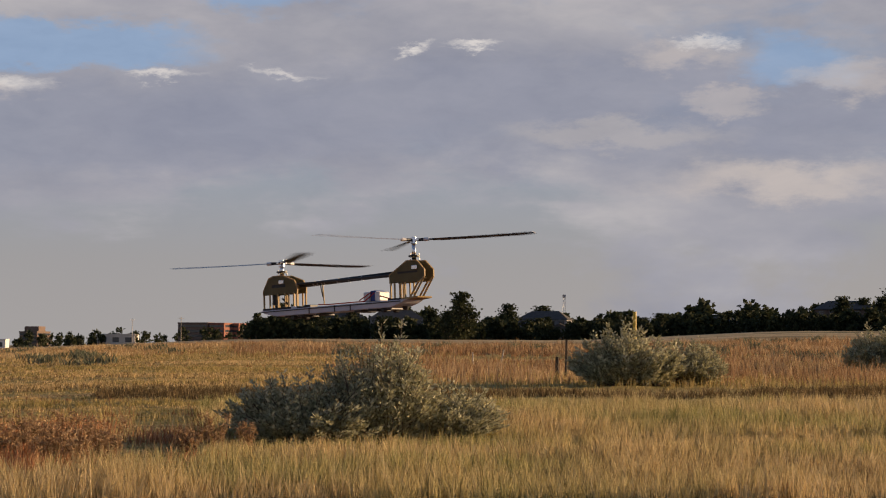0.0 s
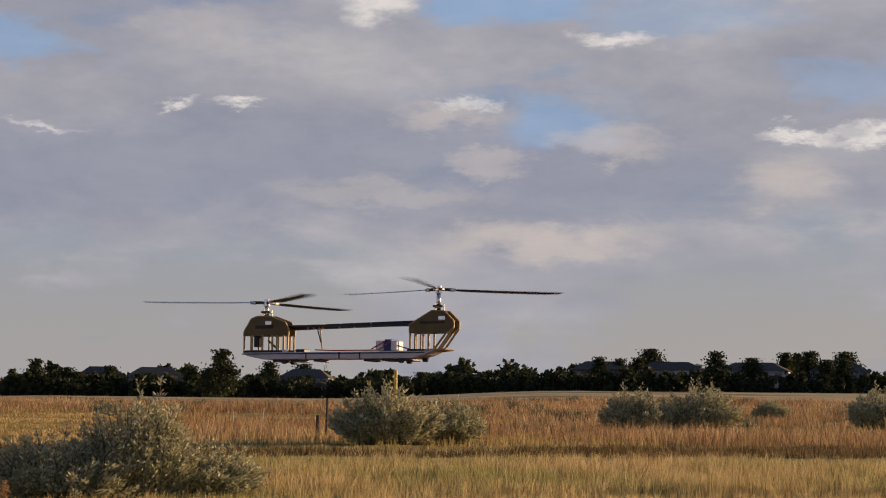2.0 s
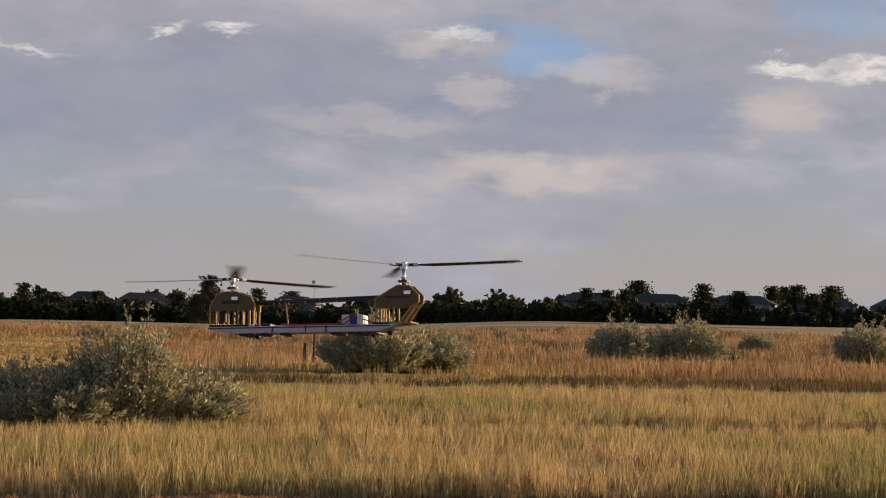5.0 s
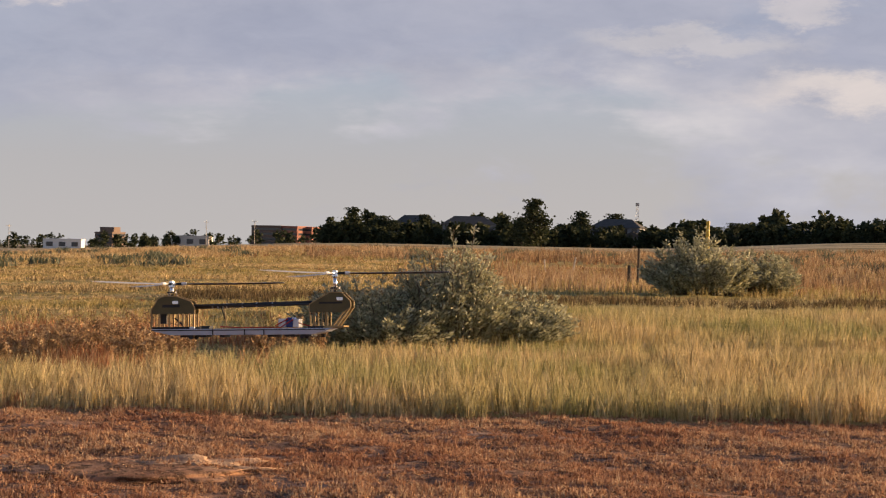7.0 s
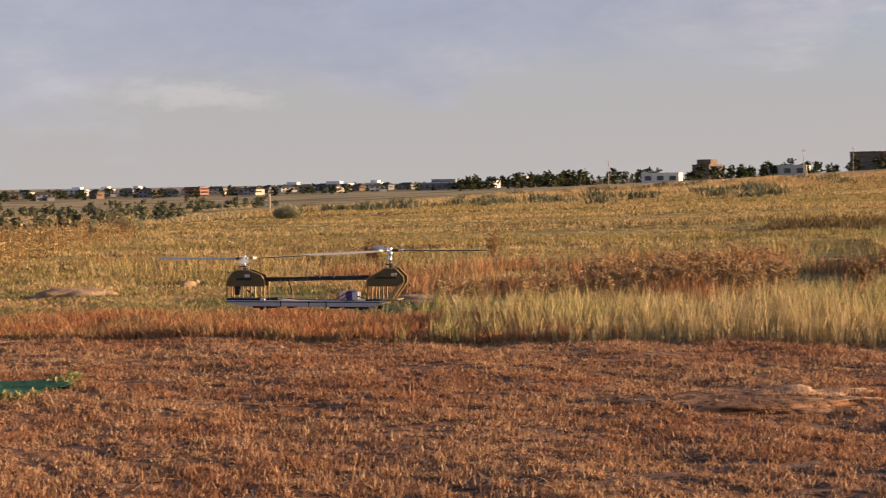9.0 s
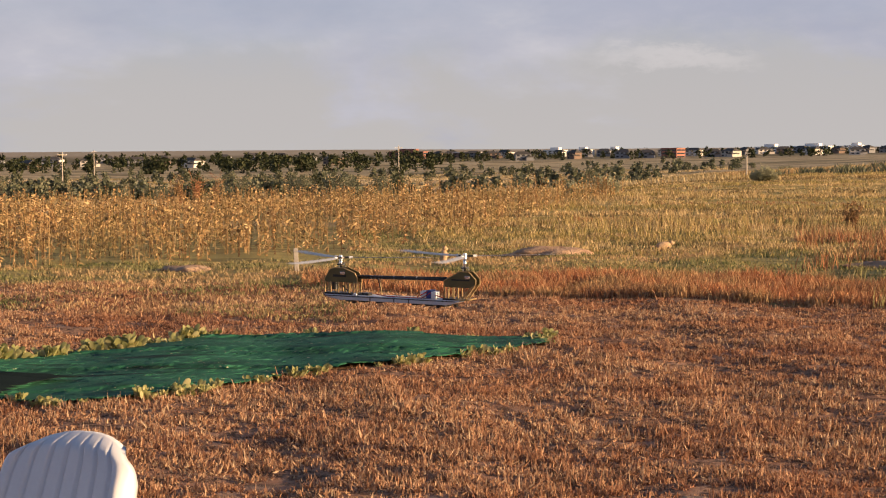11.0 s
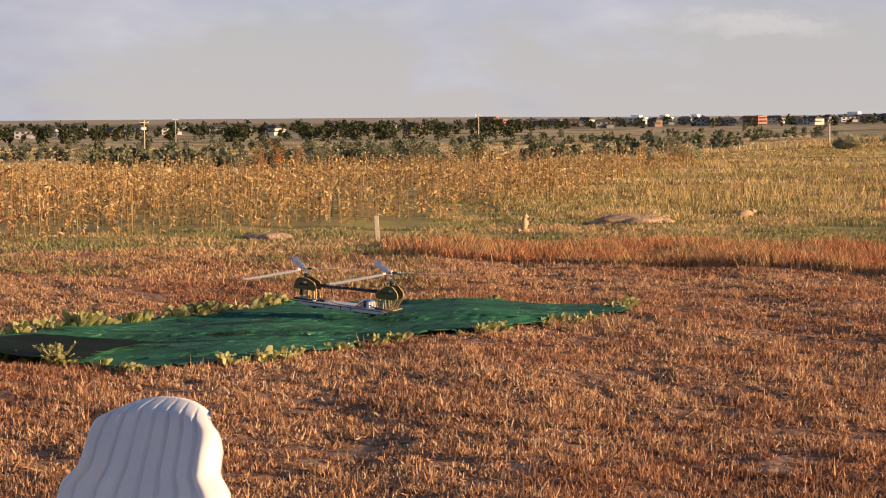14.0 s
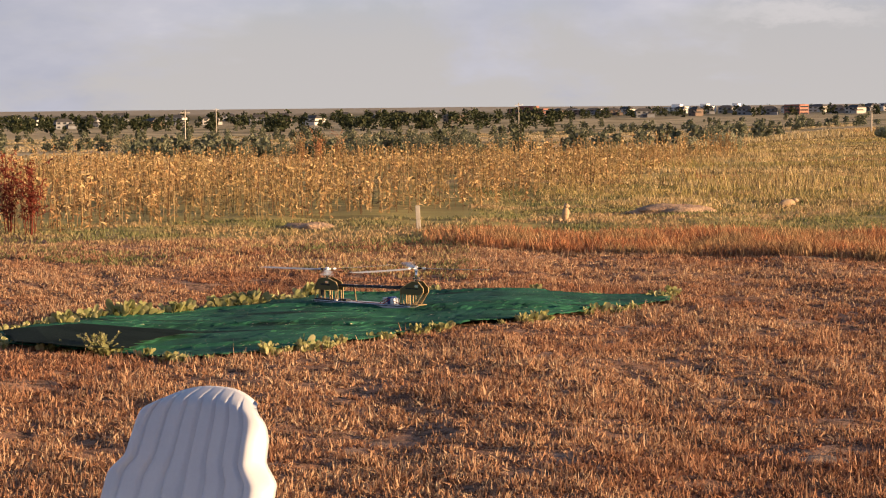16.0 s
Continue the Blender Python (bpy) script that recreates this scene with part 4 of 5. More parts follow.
def lay_mat():
    """The landing mat: a thin rumpled sheet with ridges and a ragged rim."""
    g = np.random.default_rng(5)
    n = 150
    xs, ys = np.linspace(min(p[0] for p in PAD) - .05, max(p[0] for p in PAD) + .05, n), np.linspace(min(p[1] for p in PAD) - .05, max(p[1] for p in PAD) + .05, n)
    bm = bmesh.new()
    idx = {}
    for i, x in enumerate(xs):
        for j, y in enumerate(ys):
            q, s = -x * 0.63 - 0.777 * -y, x * 0.777 + y * 0.63
            fold = 0.026 * max(0, math.sin(q * 3.4 + 0.6 * math.sin(s * 0.8))) ** 24 * (0.5 + 0.5 * math.sin(s * 1.3)) + 0.022 * max(0, math.sin(q * 5.3 + 0.4 * math.sin(s * 1.7) + 1)) ** 24 * (0.5 + 0.5 * math.sin(s * 0.9 + 2))
            idx[i, j] = bm.verts.new((x + g.normal(0, .012), y + g.normal(0, .012), float(ground_z(x, y)) + 0.03 + fold))
    for i in range(n - 1):
        for j in range(n - 1):
            x, y = (xs[i] + xs[i + 1]) / 2, (ys[j] + ys[j + 1]) / 2
            if bool(in_pad(np.array([x]), np.array([y]))[0]):
                bm.faces.new([idx[i, j], idx[i + 1, j], idx[i + 1, j + 1], idx[i, j + 1]])
    bmesh.ops.delete(bm, geom=[v for v in bm.verts if not v.link_faces], context="VERTS")
    r = bmesh.ops.extrude_face_region(bm, geom=list(bm.faces))
    bmesh.ops.translate(bm, verts=[v for v in r["geom"] if isinstance(v, bmesh.types.BMVert)], vec=(0, 0, 0.007))
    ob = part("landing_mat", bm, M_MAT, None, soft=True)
    tagged(ob, "rumpled green artificial turf mat lying on mown ground", "mat")
    # black sheet standing in for a shadow-like dark patch at one end, its rim ragged
    bm = bmesh.new()
    corner, rim = [(-10.72, 9.08), (-10.59, 9.49), (-10.36, 9.76), (-9.61, 10.01), (-9.67, 9.69), (-9.6, 9.34), (-9.37, 9.01), (-9.54, 8.83), (-9.75, 8.73), (-10.13, 8.68)], []
    for (x0, y0), (x1, y1) in zip(corner, corner[1:] + corner[:1]):
        for k in range(6):
            x, y = x0 + (x1 - x0) * k / 6 + g.normal(0, .018), y0 + (y1 - y0) * k / 6 + g.normal(0, .018)
            rim.append(bm.verts.new((x, y, float(ground_z(x, y)) + 0.062 + g.uniform(0, .006))))
    fs = [bm.faces.new(rim)]
    r = bmesh.ops.extrude_face_region(bm, geom=fs)
    bmesh.ops.translate(bm, verts=[v for v in r["geom"] if isinstance(v, bmesh.types.BMVert)], vec=(0, 0, 0.003))
    ob = part("dark_cloth", bm, worn("black_patch", (0.010, 0.016, 0.014), (0.02, 0.032, 0.026), 0.95, 0, 3, 40, 0.4, 0.01, 0.05), None)
    tagged(ob, "ragged black sheet standing in for a shadow-like patch on the mat", "cloth")


def oval_leaves(p, d, length, width):
    """Broad rounded leaves, each a fan that cups a little, at points p along directions d."""
    n, m = len(p), 9
    d = d / (np.linalg.norm(d, axis=1, keepdims=True) + 1e-9)
    s = np.cross(d, rng.normal(0, 1, (n, 3)) + (0, 0, 0.3))
    s /= np.linalg.norm(s, axis=1, keepdims=True) + 1e-9
    up = np.cross(s, d)
    length, width = np.broadcast_to(length, n)[:, None], np.broadcast_to(width, n)[:, None]
    v = np.empty((n, m + 1, 3))
    v[:, m] = p + d * length * 0.5 - up * length * 0.06
    for k in range(m):
        t = 2 * np.pi * k / m
        v[:, k] = p + d * length * (0.5 - 0.5 * np.cos(t)) + s * width * 0.5 * np.sin(t) * (1.0 - 0.15 * np.cos(t)) + up * length * 0.05 * np.abs(np.sin(t))
    f = np.array([[m, k, (k + 1) % m] for k in range(m)])[None] + np.arange(n)[:, None, None] * (m + 1)
    return v.reshape(-1, 3), f.reshape(-1, 3)


def rim_plants():
    """Broad-leaved weeds along the rim of the mat, each a rosette."""
    g = np.random.default_rng(9)
    kinds = []
    for s in range(5):
        n = 15 + 3 * s
        a, up, o = g.uniform(0, 2 * np.pi, n), g.uniform(0.25, 1.8, n), g.uniform(0.0, 0.05, n)
        d = np.stack([np.cos(a), np.sin(a), up], -1)
        p = np.stack([np.cos(a) * o, np.sin(a) * o, g.uniform(0, .04, n)], -1)
        lv = oval_leaves(p, d, g.uniform(0.03, 0.065, n), g.uniform(0.02, 0.042, n))
        kinds.append(fast_mesh("weed_leaves", lv[0], lv[1], M_BROAD))
    last = len(PAD)
    for i in range(last):
        (x0, y0), (x1, y1) = PAD[i], PAD[(i + 1) % last]
        length = math.hypot(x1 - x0, y1 - y0)
        back = i < 4                        # lush along the far rim, sparse where the mat ends in stubble
        far_end = 4 <= i < 8
        for _ in range(int(length * (15 if back else 3 if far_end else 17))):
            t = g.uniform(0, 1)
            x, y = x0 + (x1 - x0) * t, y0 + (y1 - y0) * t
            if not back and not far_end and math.sin(x * 7 + y * 5) < -0.45:
                continue
            k = 1 + g.uniform(0.0, 0.03)
            x, y = -9.9 + (x + 9.9) * k + g.normal(0, .04), 11 + (y - 11) * k + g.normal(0, .04)
            ob = new("broadleaf_weed", kinds[int(g.integers(0, 5))])
            ob.matrix_world = pose(x, y, float(ground_z(x, y)) - 0.005, g.uniform(-12, 12), g.uniform(-12, 12), g.uniform(0, 360))
            ob.scale = (g.uniform(0.9, 1.9) if back else g.uniform(0.45, 1.25),) * 3
            tagged(ob, "lush pale green broad-leaved weed behind the green mat" if back else "yellowing broad-leaved weed at the green mat's rim", "weed", "weeds round the mat")
    # one feathery weed that stands over the dark patch
    x, y = (-9.56, 8.92)
    a0, b0, p, d = [], [], [], []
    for _ in range(14):
        tip = np.array([g.normal(0, .09), g.normal(0, .09), g.uniform(.06, .15)])
        a0.append(np.zeros(3))
        b0.append(tip)
        for t in np.linspace(.2, 1, 12):
            for sgn in (-1, 1):
                p.append(tip * t)
                d.append(np.array([-tip[1], tip[0], 0]) * sgn * 8 + tip * 4 + g.normal(0, .15, 3))
    root = empty("feathery_weed", pose(x, y, float(ground_z(x, y))), "feathery yellow-green weed beside the green mat", "weed")
    lv, st = leaves(np.array(p), np.array(d), 0.032, 0.012), tubes(np.array(a0), np.array(b0), 0.003, 0.002, 3)
    new("leaves", fast_mesh("feathery_leaves", lv[0], lv[1], M_BROAD)).parent = root
    new("stem", fast_mesh("feathery_stem", st[0], st[1], M_BROAD)).parent = root


def slab():
    bm = bmesh.new()
    base = [(-1.06, 10.62), (-0.04, 10.36), (0.36, 11.17), (-0.66, 11.36)]
    vs = [bm.verts.new((x, y, -0.05)) for x, y in base]
    r = bmesh.ops.extrude_face_region(bm, geom=[bm.faces.new(vs)])
    bmesh.ops.translate(bm, verts=[v for v in r["geom"] if isinstance(v, bmesh.types.BMVert)], vec=(0, 0, 0.135))
    bmesh.ops.bevel(bm, geom=list(bm.edges), offset=0.012, segments=2, affect="EDGES")
    ob = part("concrete_slab", bm, M_CONCRETE, None)
    tagged(ob, "weathered square concrete slab set in mown ground", "slab")


def heap(name, az, r, sx, sy, h, mat, label, category, seed, turn=0.0, rough=0.25):
    """A low irregular mound or stone."""
    g = np.random.default_rng(seed)
    bm = bmesh.new()
    bmesh.ops.create_icosphere(bm, subdivisions=4, radius=1.0)
    o = Vector(g.uniform(-9, 9, 3))
    for v in bm.verts:
        k = 1 + rough * noise.fractal(v.co * 1.7 + o, 1.0, 2.0, 4)
        v.co = Vector((v.co.x * sx * k, v.co.y * sy * k, v.co.z * h * k))
    ob = part(name, bm, mat, None, soft=True)
    ob.matrix_world = at(az, r, 0, turn)
    return tagged(ob, label, category)


def prairie_dog(az, r, upright):
    """A small burrowing animal that keeps watch, upright on its haunches or on all fours."""
    root = empty("prairie_dog", at(az, r, 0, az + (35 if upright else 20)), "tan prairie dog sitting upright in low weeds" if upright else "tan prairie dog crouching among low weeds", "animal")

    def lobe(name, c, size, lean=0.0, mat=None):
        bm = bmesh.new()
        bmesh.ops.create_icosphere(bm, subdivisions=3, radius=1.0)
        for v in bm.verts:
            v.co *= 1 + 0.06 * noise.noise(v.co * 3 + Vector(c) * 9)
        bm.transform(Matrix.Translation(c) @ Matrix.Rotation(radians(lean), 4, "Y") @ Matrix.Diagonal((*size, 1)))
        return part(name, bm, mat or M_FUR, root, soft=True)
    if upright:
        lobe("body", (0, 0, 0.095), (0.052, 0.05, 0.105), 6)
        head = (0.02, 0, 0.215)
        legs = [(0.035, s * 0.032, 0.015, 0.035, 0.015, 0.016) for s in (-1, 1)] + [(0.05, s * 0.022, 0.125, 0.014, 0.012, 0.035) for s in (-1, 1)]
        tail = (-0.075, 0, 0.02)
    else:
        lobe("body", (0, 0, 0.065), (0.13, 0.06, 0.062), -8)
        head = (0.14, 0, 0.105)
        legs = [(x, s * 0.04, 0.02, 0.022, 0.018, 0.03) for x in (-0.08, 0.09) for s in (-1, 1)]
        tail = (-0.16, 0, 0.05)
    lobe("head", head, (0.042, 0.034, 0.034))
    lobe("snout", (head[0] + 0.036, 0, head[2] - 0.008), (0.02, 0.017, 0.015))
    for s in (-1, 1):
        lobe("ear", (head[0] - 0.015, s * 0.027, head[2] + 0.026), (0.006, 0.009, 0.011))
    for x, y, z, a, b, c in legs:
        lobe("leg", (x, y, z), (a, b, c))
    lobe("tail", tail, (0.05, 0.013, 0.012), 10)


def post(name, az, r, h, w, mat, label, lean=0.0, round_=False):
    bm = rod((0, 0, -0.1), (lean * h, 0, h), w / 2, w / 2.2, 10) if round_ else box(-w / 2, w / 2, -w / 4, w / 4, -0.1, h, w * 0.08)
    if lean and not round_:
        for v in bm.verts:
            v.co.x += lean * v.co.z
    ob = part(name, bm, mat, None)
    ob.matrix_world = at(az, r, 0, az)
    return tagged(ob, label, "post")


def utility_pole(az, r, h, label):
    root = empty("utility_pole", at(az, r, 0, az + 20), label, "pole", "utility poles")
    part("shaft", rod((0, 0, -0.5), (0, 0, h), 0.16, 0.11), M_POST_W, root)
    part("crossarm", box(-1.1, 1.1, -0.06, 0.06, h - 0.7, h - 0.55, 0.01), M_POST_W, root)
    for x in (-0.95, 0.0, 0.95):
        part("insulator", rod((x, 0, h - 0.55), (x, 0, h - 0.35), 0.05, 0.03, 8), M_STEEL, root)


def lattice_mast(az, r, h):
    root = empty("lattice_mast", at(az, r, 0, 10), "slender grey steel lattice mast behind trees", "mast")
    w = 0.9
    for sx, sy in ((-1, -1), (1, -1), (1, 1), (-1, 1)):
        part("leg", rod((sx * w, sy * w, 0), (sx * w * .35, sy * w * .35, h), 0.07, 0.05, 5), M_STEEL, root)
    for i in range(9):
        z0, z1 = h * i / 9, h * (i + 1) / 9
        a, b = w * (1 - .65 * i / 9), w * (1 - .65 * (i + 1) / 9)
        part("brace", rod((-a, -a, z0), (b, -b, z1), 0.04, 0.04, 4), M_STEEL, root)
    part("platform", box(-0.6, 0.6, -0.6, 0.6, h, h + 1.2, 0.05), M_STEEL, root)


def dry_weed(az, r, h, seed, mat, label, spread=0.35):
    """A single branching dry weed: stem, side twigs, curled leaves."""
    g = np.random.default_rng(seed)
    a0, b0, p, d = [], [], [], []
    for _ in range(13):
        x, y = g.normal(0, spread * .3, 2)
        foot, tip = np.array([x * .4, y * .4, 0]), np.array([x + g.normal(0, .06), y, h * g.uniform(.55, 1.0)])
        a0.append(foot)
        b0.append(tip)
        for _ in range(9):
            t = g.uniform(.25, 1)
            q = foot + (tip - foot) * t
            e = q + np.array([*g.normal(0, .5, 2), .5]) * h * .16
            a0.append(q)
            b0.append(e)
            for s in g.uniform(.2, 1, 5):
                p.append(q + (e - q) * s)
                d.append(g.normal(0, 1, 3))
    st = tubes(np.array(a0), np.array(b0), 0.006, 0.003, 3)
    lv = leaves(np.array(p), np.array(d), g.uniform(.03, .065, len(p)), 0.02)
    root = empty("dry_weed", at(az, r), label, "weed", "dry weeds")
    new("leaves", fast_mesh("dry_weed_leaves", lv[0], lv[1], mat)).parent = root
    new("stem", fast_mesh("dry_weed_stem", st[0], st[1], mat)).parent = root


def chair():
    """A high-backed moulded garden chair with a ribbed back and broad shoulders at the arms."""
    root = empty("garden_chair", pose(-3.637, 3.369, 0, 0, 0, 187), "white moulded plastic garden chair with ribbed high back", "chair")
    # local: +y is the way the sitter faces; the back leans towards -y
    nu, nv = 97, 44
    bm = bmesh.new()
    g = {}
    for j in range(nv + 1):
        v = j / nv
        z = 0.36 + 0.49 * v
        half = 0.282 - 0.02 * v - 0.045 * float(smooth((v - 0.52) / 0.13)) - 0.04 * max(0, v - 0.6)
        if v > 0.80:
            half -= 0.055 * ((v - 0.80) / 0.20) ** 2.8
        for i in range(nu + 1):
            u = -1 + 2 * i / nu
            ph = (u * 0.5 + 0.5) * 8
            groove = 0.014 * math.exp(-((ph - round(ph)) / 0.10) ** 2) * (1 if 0 < round(ph) < 8 else 0) * min(1, (1.0 - v) * 14)
            wing = 0.025 * u * u - 0.055 * max(0, (abs(u) - 0.84) / 0.16) ** 2 * min(1, (1 - v) * 4)
            top = -0.05 * max(0, (v - 0.93) / 0.07) ** 2
            drop = 0.035 * abs(u) ** 2.6 * max(0, v - 0.75) / 0.25
            g[i, j] = bm.verts.new((u * half, -0.22 - 0.21 * v + wing - groove + top, z - drop))
    for j in range(nv):
        for i in range(nu):
            bm.faces.new([g[i, j], g[i + 1, j], g[i + 1, j + 1], g[i, j + 1]])
    r = bmesh.ops.extrude_face_region(bm, geom=list(bm.faces))
    bmesh.ops.translate(bm, verts=[v for v in r["geom"] if isinstance(v, bmesh.types.BMVert)], vec=(0, -0.022, 0))
    part("backrest", bm, M_CHAIR, root, soft=True)
    part("seat", box(-0.26, 0.26, -0.26, 0.26, 0.36, 0.40, 0.015), M_CHAIR, root)
    for sx in (-1, 1):
        for sy in (-1, 1):
            part("leg", rod((sx * 0.26, sy * 0.26, 0), (sx * 0.23, sy * 0.22, 0.37), 0.022, 0.03, 8), M_CHAIR, root)
        part("armrest", plate([(-0.27, 0.585), (-0.10, 0.585), (0.20, 0.555), (0.26, 0.53), (0.26, 0.51), (0.20, 0.53), (-0.10, 0.56), (-0.27, 0.56)], -0.032, 0.032, 0.006), M_CHAIR, root).matrix_local = pose(sx * 0.262, 0, -0.07, 0, 0, 90)
        part("arm_support", rod((sx * 0.255, 0.22, 0.35), (sx * 0.262, 0.22, 0.46), 0.025, 0.022, 8), M_CHAIR, root)


# ---------------------------------------------------------------- houses and town


def windows(root, w, d, floors, storey, bays, z0, band, mat=None):
    for f in range(floors):
        z = z0 + f * storey + storey * 0.32
        if band:
            part("window_band", box(-w * .46, w * .46, -d / 2 - 0.06, -d / 2 + 0.1, z, z + storey * .45), M_GLASS, root)
            part("window_band", box(w / 2 - 0.1, w / 2 + 0.06, -d * .44, d * .44, z, z + storey * .45), M_GLASS, root)
        else:
            for b in range(bays):
                x = -w / 2 + w * (b + 0.5) / bays
                part("window", box(x - w / bays * .26, x + w / bays * .26, -d / 2 - 0.06, -d / 2 + 0.1, z, z + storey * .48), M_GLASS, root)


def house(az, r, w, h, wall, label, turn=0.0, group="houses", bays=4):
    """A two-storey house with a gabled roof, windows and a garage wing."""
    root = empty("house", at(az, r, -0.3, az + turn), label, "house", group)
    if group == "town houses":
        root.scale = (0.72,) * 3
    d = w * 0.7
    part("wall", box(-w / 2, w / 2, -d / 2, d / 2, 0, h), wall, root)
    rh = h * 0.42
    bm = bmesh.new()
    o = 0.5
    pts = [(-w / 2 - o, -d / 2 - o, h), (w / 2 + o, -d / 2 - o, h), (w / 2 + o, d / 2 + o, h), (-w / 2 - o, d / 2 + o, h), (-w / 2 + w * .22, 0, h + rh), (w / 2 - w * .22, 0, h + rh)]
    vs = [bm.verts.new(p) for p in pts]
    for f in ((0, 1, 5, 4), (1, 2, 5), (2, 3, 4, 5), (3, 0, 4), (3, 2, 1, 0)):
        bm.faces.new([vs[i] for i in f])
    part("roof", bm, M_ROOF, root)
    part("wing", box(w * .15, w * .62, -d / 2 - 2.2, d * .1, 0, h * .55), wall, root)
    part("wing_roof", plate([(w * .11, h * .55), (w * .66, h * .55), (w * .385, h * .82)], -d / 2 - 2.6, d * .1), M_ROOF, root)
    windows(root, w, d, 2, h / 2, bays, 0.2, False)
    return root


def block(az, r, w, h, d, wall, floors, label, turn=0.0, band=True, penthouse=0.0, top=None, name="office_building"):
    """A flat-roofed building with storeys, window bands and a parapet."""
    root = empty(name, at(az, r, -0.5, az + turn), label, "building", "town buildings")
    if r >= 1100:
        root.scale = (0.72,) * 3
    part("wall", box(-w / 2, w / 2, -d / 2, d / 2, 0, h), wall, root)
    part("parapet", box(-w / 2 - .15, w / 2 + .15, -d / 2 - .15, d / 2 + .15, h, h + 0.6), top or wall, root)
    if penthouse:
        part("penthouse", box(-w * penthouse / 2, w * penthouse / 2, -d * .25, d * .25, h + 0.6, h + 3.2), wall, root)
    windows(root, w, d, floors, h / floors, max(3, int(w / 5)), 0.0, band)
    return root


def town():
    g = np.random.default_rng(33)
    brick_l = "red brick office block with dark window bands"
    block(6.95, 1000, 17, 10.0, 22, M_BROWN, 4, brick_l, -30)
    block(6.45, 995, 15, 9.6, 20, M_BRICK, 4, brick_l, -30)
    block(5.95, 1000, 12, 9.2, 20, M_BRICK, 4, brick_l, -30)
    block(11.75, 1050, 11, 8.0, 12, M_BROWN, 4, "brown office tower with pale window bands", -35, True, 0.8)
    block(17.4, 1300, 42, 6.5, 30, M_GREYW, 3, "long grey-brown flat-roofed building", -10)
    block(13.05, 900, 17, 4.2, 10, M_WHITE, 1, "low white shed beside dark trees", -10, False, name="shed")
    block(9.4, 950, 18, 5, 12, M_PALE, 1, "low pale warehouse among trees", -10, False, name="warehouse")
    block(15.6, 1250, 22, 8, 20, M_GREYW, 3, "dark flat-roofed building on the skyline", -10)
    block(18.1, 1150, 14, 6, 14, M_WHITE, 2, "white commercial building lit by low sun", -30, False, name="commercial_building")
    block(19.4, 1160, 40, 6, 16, M_GREYW, 1, "long grey warehouse with white roofline", -10, False, 0.5, M_WHITE, name="warehouse")
    block(26.6, 1150, 14, 8, 14, M_BRICK, 3, "small red brick building", -30)
    block(34.3, 1400, 36, 7.0, 16, M_BRICK, 2, "long low red brick school building", -20, True, 0.5)
    block(32.6, 1450, 26, 5.5, 14, M_BROWN, 2, "brown low building with pale roof", -20, False, 0.0, M_WHITE)
    for a, wd in ((22.6, 40), (23.8, 30), (30.0, 24), (29.2, 18), (21.4, 20), (28.3, 16), (17.0, 12)):
        block(a, 1500, wd, 7.0 if a < 25 else 6.5, 16, M_WHITE, 3, "white apartment block on the far ridge", -25, False, 0.4, name="apartment_block")
    # houses along the valley and the ridge
    walls = [M_PALE, M_GREYW, M_BROWN, M_GREYW, M_BROWN, M_PALE]
    for a in np.concatenate([np.arange(20.5, 34, 0.5), np.arange(36.5, 51, 0.8)]):
        a = float(a + g.uniform(-.15, .15))
        house(a, float(g.uniform(1080, 1500) if a < 35 else g.uniform(900, 1350)), float(g.uniform(10, 15)), float(g.uniform(4.6, 5.8)), walls[int(g.integers(0, 6))],
              "distant suburban house with hipped dark roof", float(g.uniform(-60, 20)), "town houses", 3)
    # houses between the trees of the near tree line
    for a, w, wall in ((2.9, 11, M_GREYW), (1.35, 14, M_GREYW), (-3.0, 13, M_GREYW), (-8.1, 13, M_GREYW), (-9.3, 12, M_BROWN), (-11.6, 15, M_BROWN), (-13.6, 17, M_PALE), (-16.0, 18, M_PALE), (-18.4, 15, M_GREYW), (-20.6, 16, M_GREYW)):
        low = a in (-8.1, -9.3)
        house(a, 522 if not low else 505, w if not low else w * 0.6, 3.2 if low else 5.6, wall, "two-storey suburban house half hidden by dark trees", float(g.uniform(-12, 12)), "houses in the tree line", 5)


lay_mat()
rim_plants()
slab()
heap("earth_mound", 11.3, 14.1, 0.95, 0.5, 0.075, M_GROUND, "low bare earth mound in mown stubble", "mound", 3, 20, 0.3)
heap("earth_mound", 9.3, 14.4, 0.5, 0.35, 0.055, M_SAND, "low bare earth mound in mown stubble", "mound", 13, 20, 0.6)
heap("earth_mound", 30.2, 29.6, 0.65, 0.4, 0.14, M_SAND, "low sandy mound among green weeds", "mound", 4, 30)
heap("earth_mound", 40.8, 27.0, 0.42, 0.3, 0.08, M_SAND, "small rubble mound in low weeds", "mound", 6)
heap("earth_mound", 20.0, 26.2, 0.8, 0.4, 0.10, M_SAND, "low sandy mound among dry weeds", "mound", 14)
prairie_dog(33.3, 27.8, True)
prairie_dog(26.9, 31.2, False)
heap("earth_mound", 25.8, 8.8, 0.15, 0.13, 0.03, M_SAND, "small crumbly tan earth lump in stubble", "mound", 9)
post("wooden_stake", 37.6, 26.1, 0.32, 0.06, M_POST_W, "short pale wooden stake stuck in the ground", -0.05)
post("marker_post", -5.6, 105.0, 3.0, 0.22, M_POST_Y, "slender yellow marker post behind shrubs", 0, True)
post("fence_post", -3.6, 75.0, 1.5, 0.10, M_POST_D, "thin dark weathered fence post", 0.02, True)
post("fence_post", -3.35, 75.6, 0.85, 0.16, M_POST_D, "stout dark weathered fence post", 0, True)
post("fence_post", -1.7, 110.0, 0.9, 0.09, M_POST_W, "pale leaning fence post in weeds", 0.2, True)
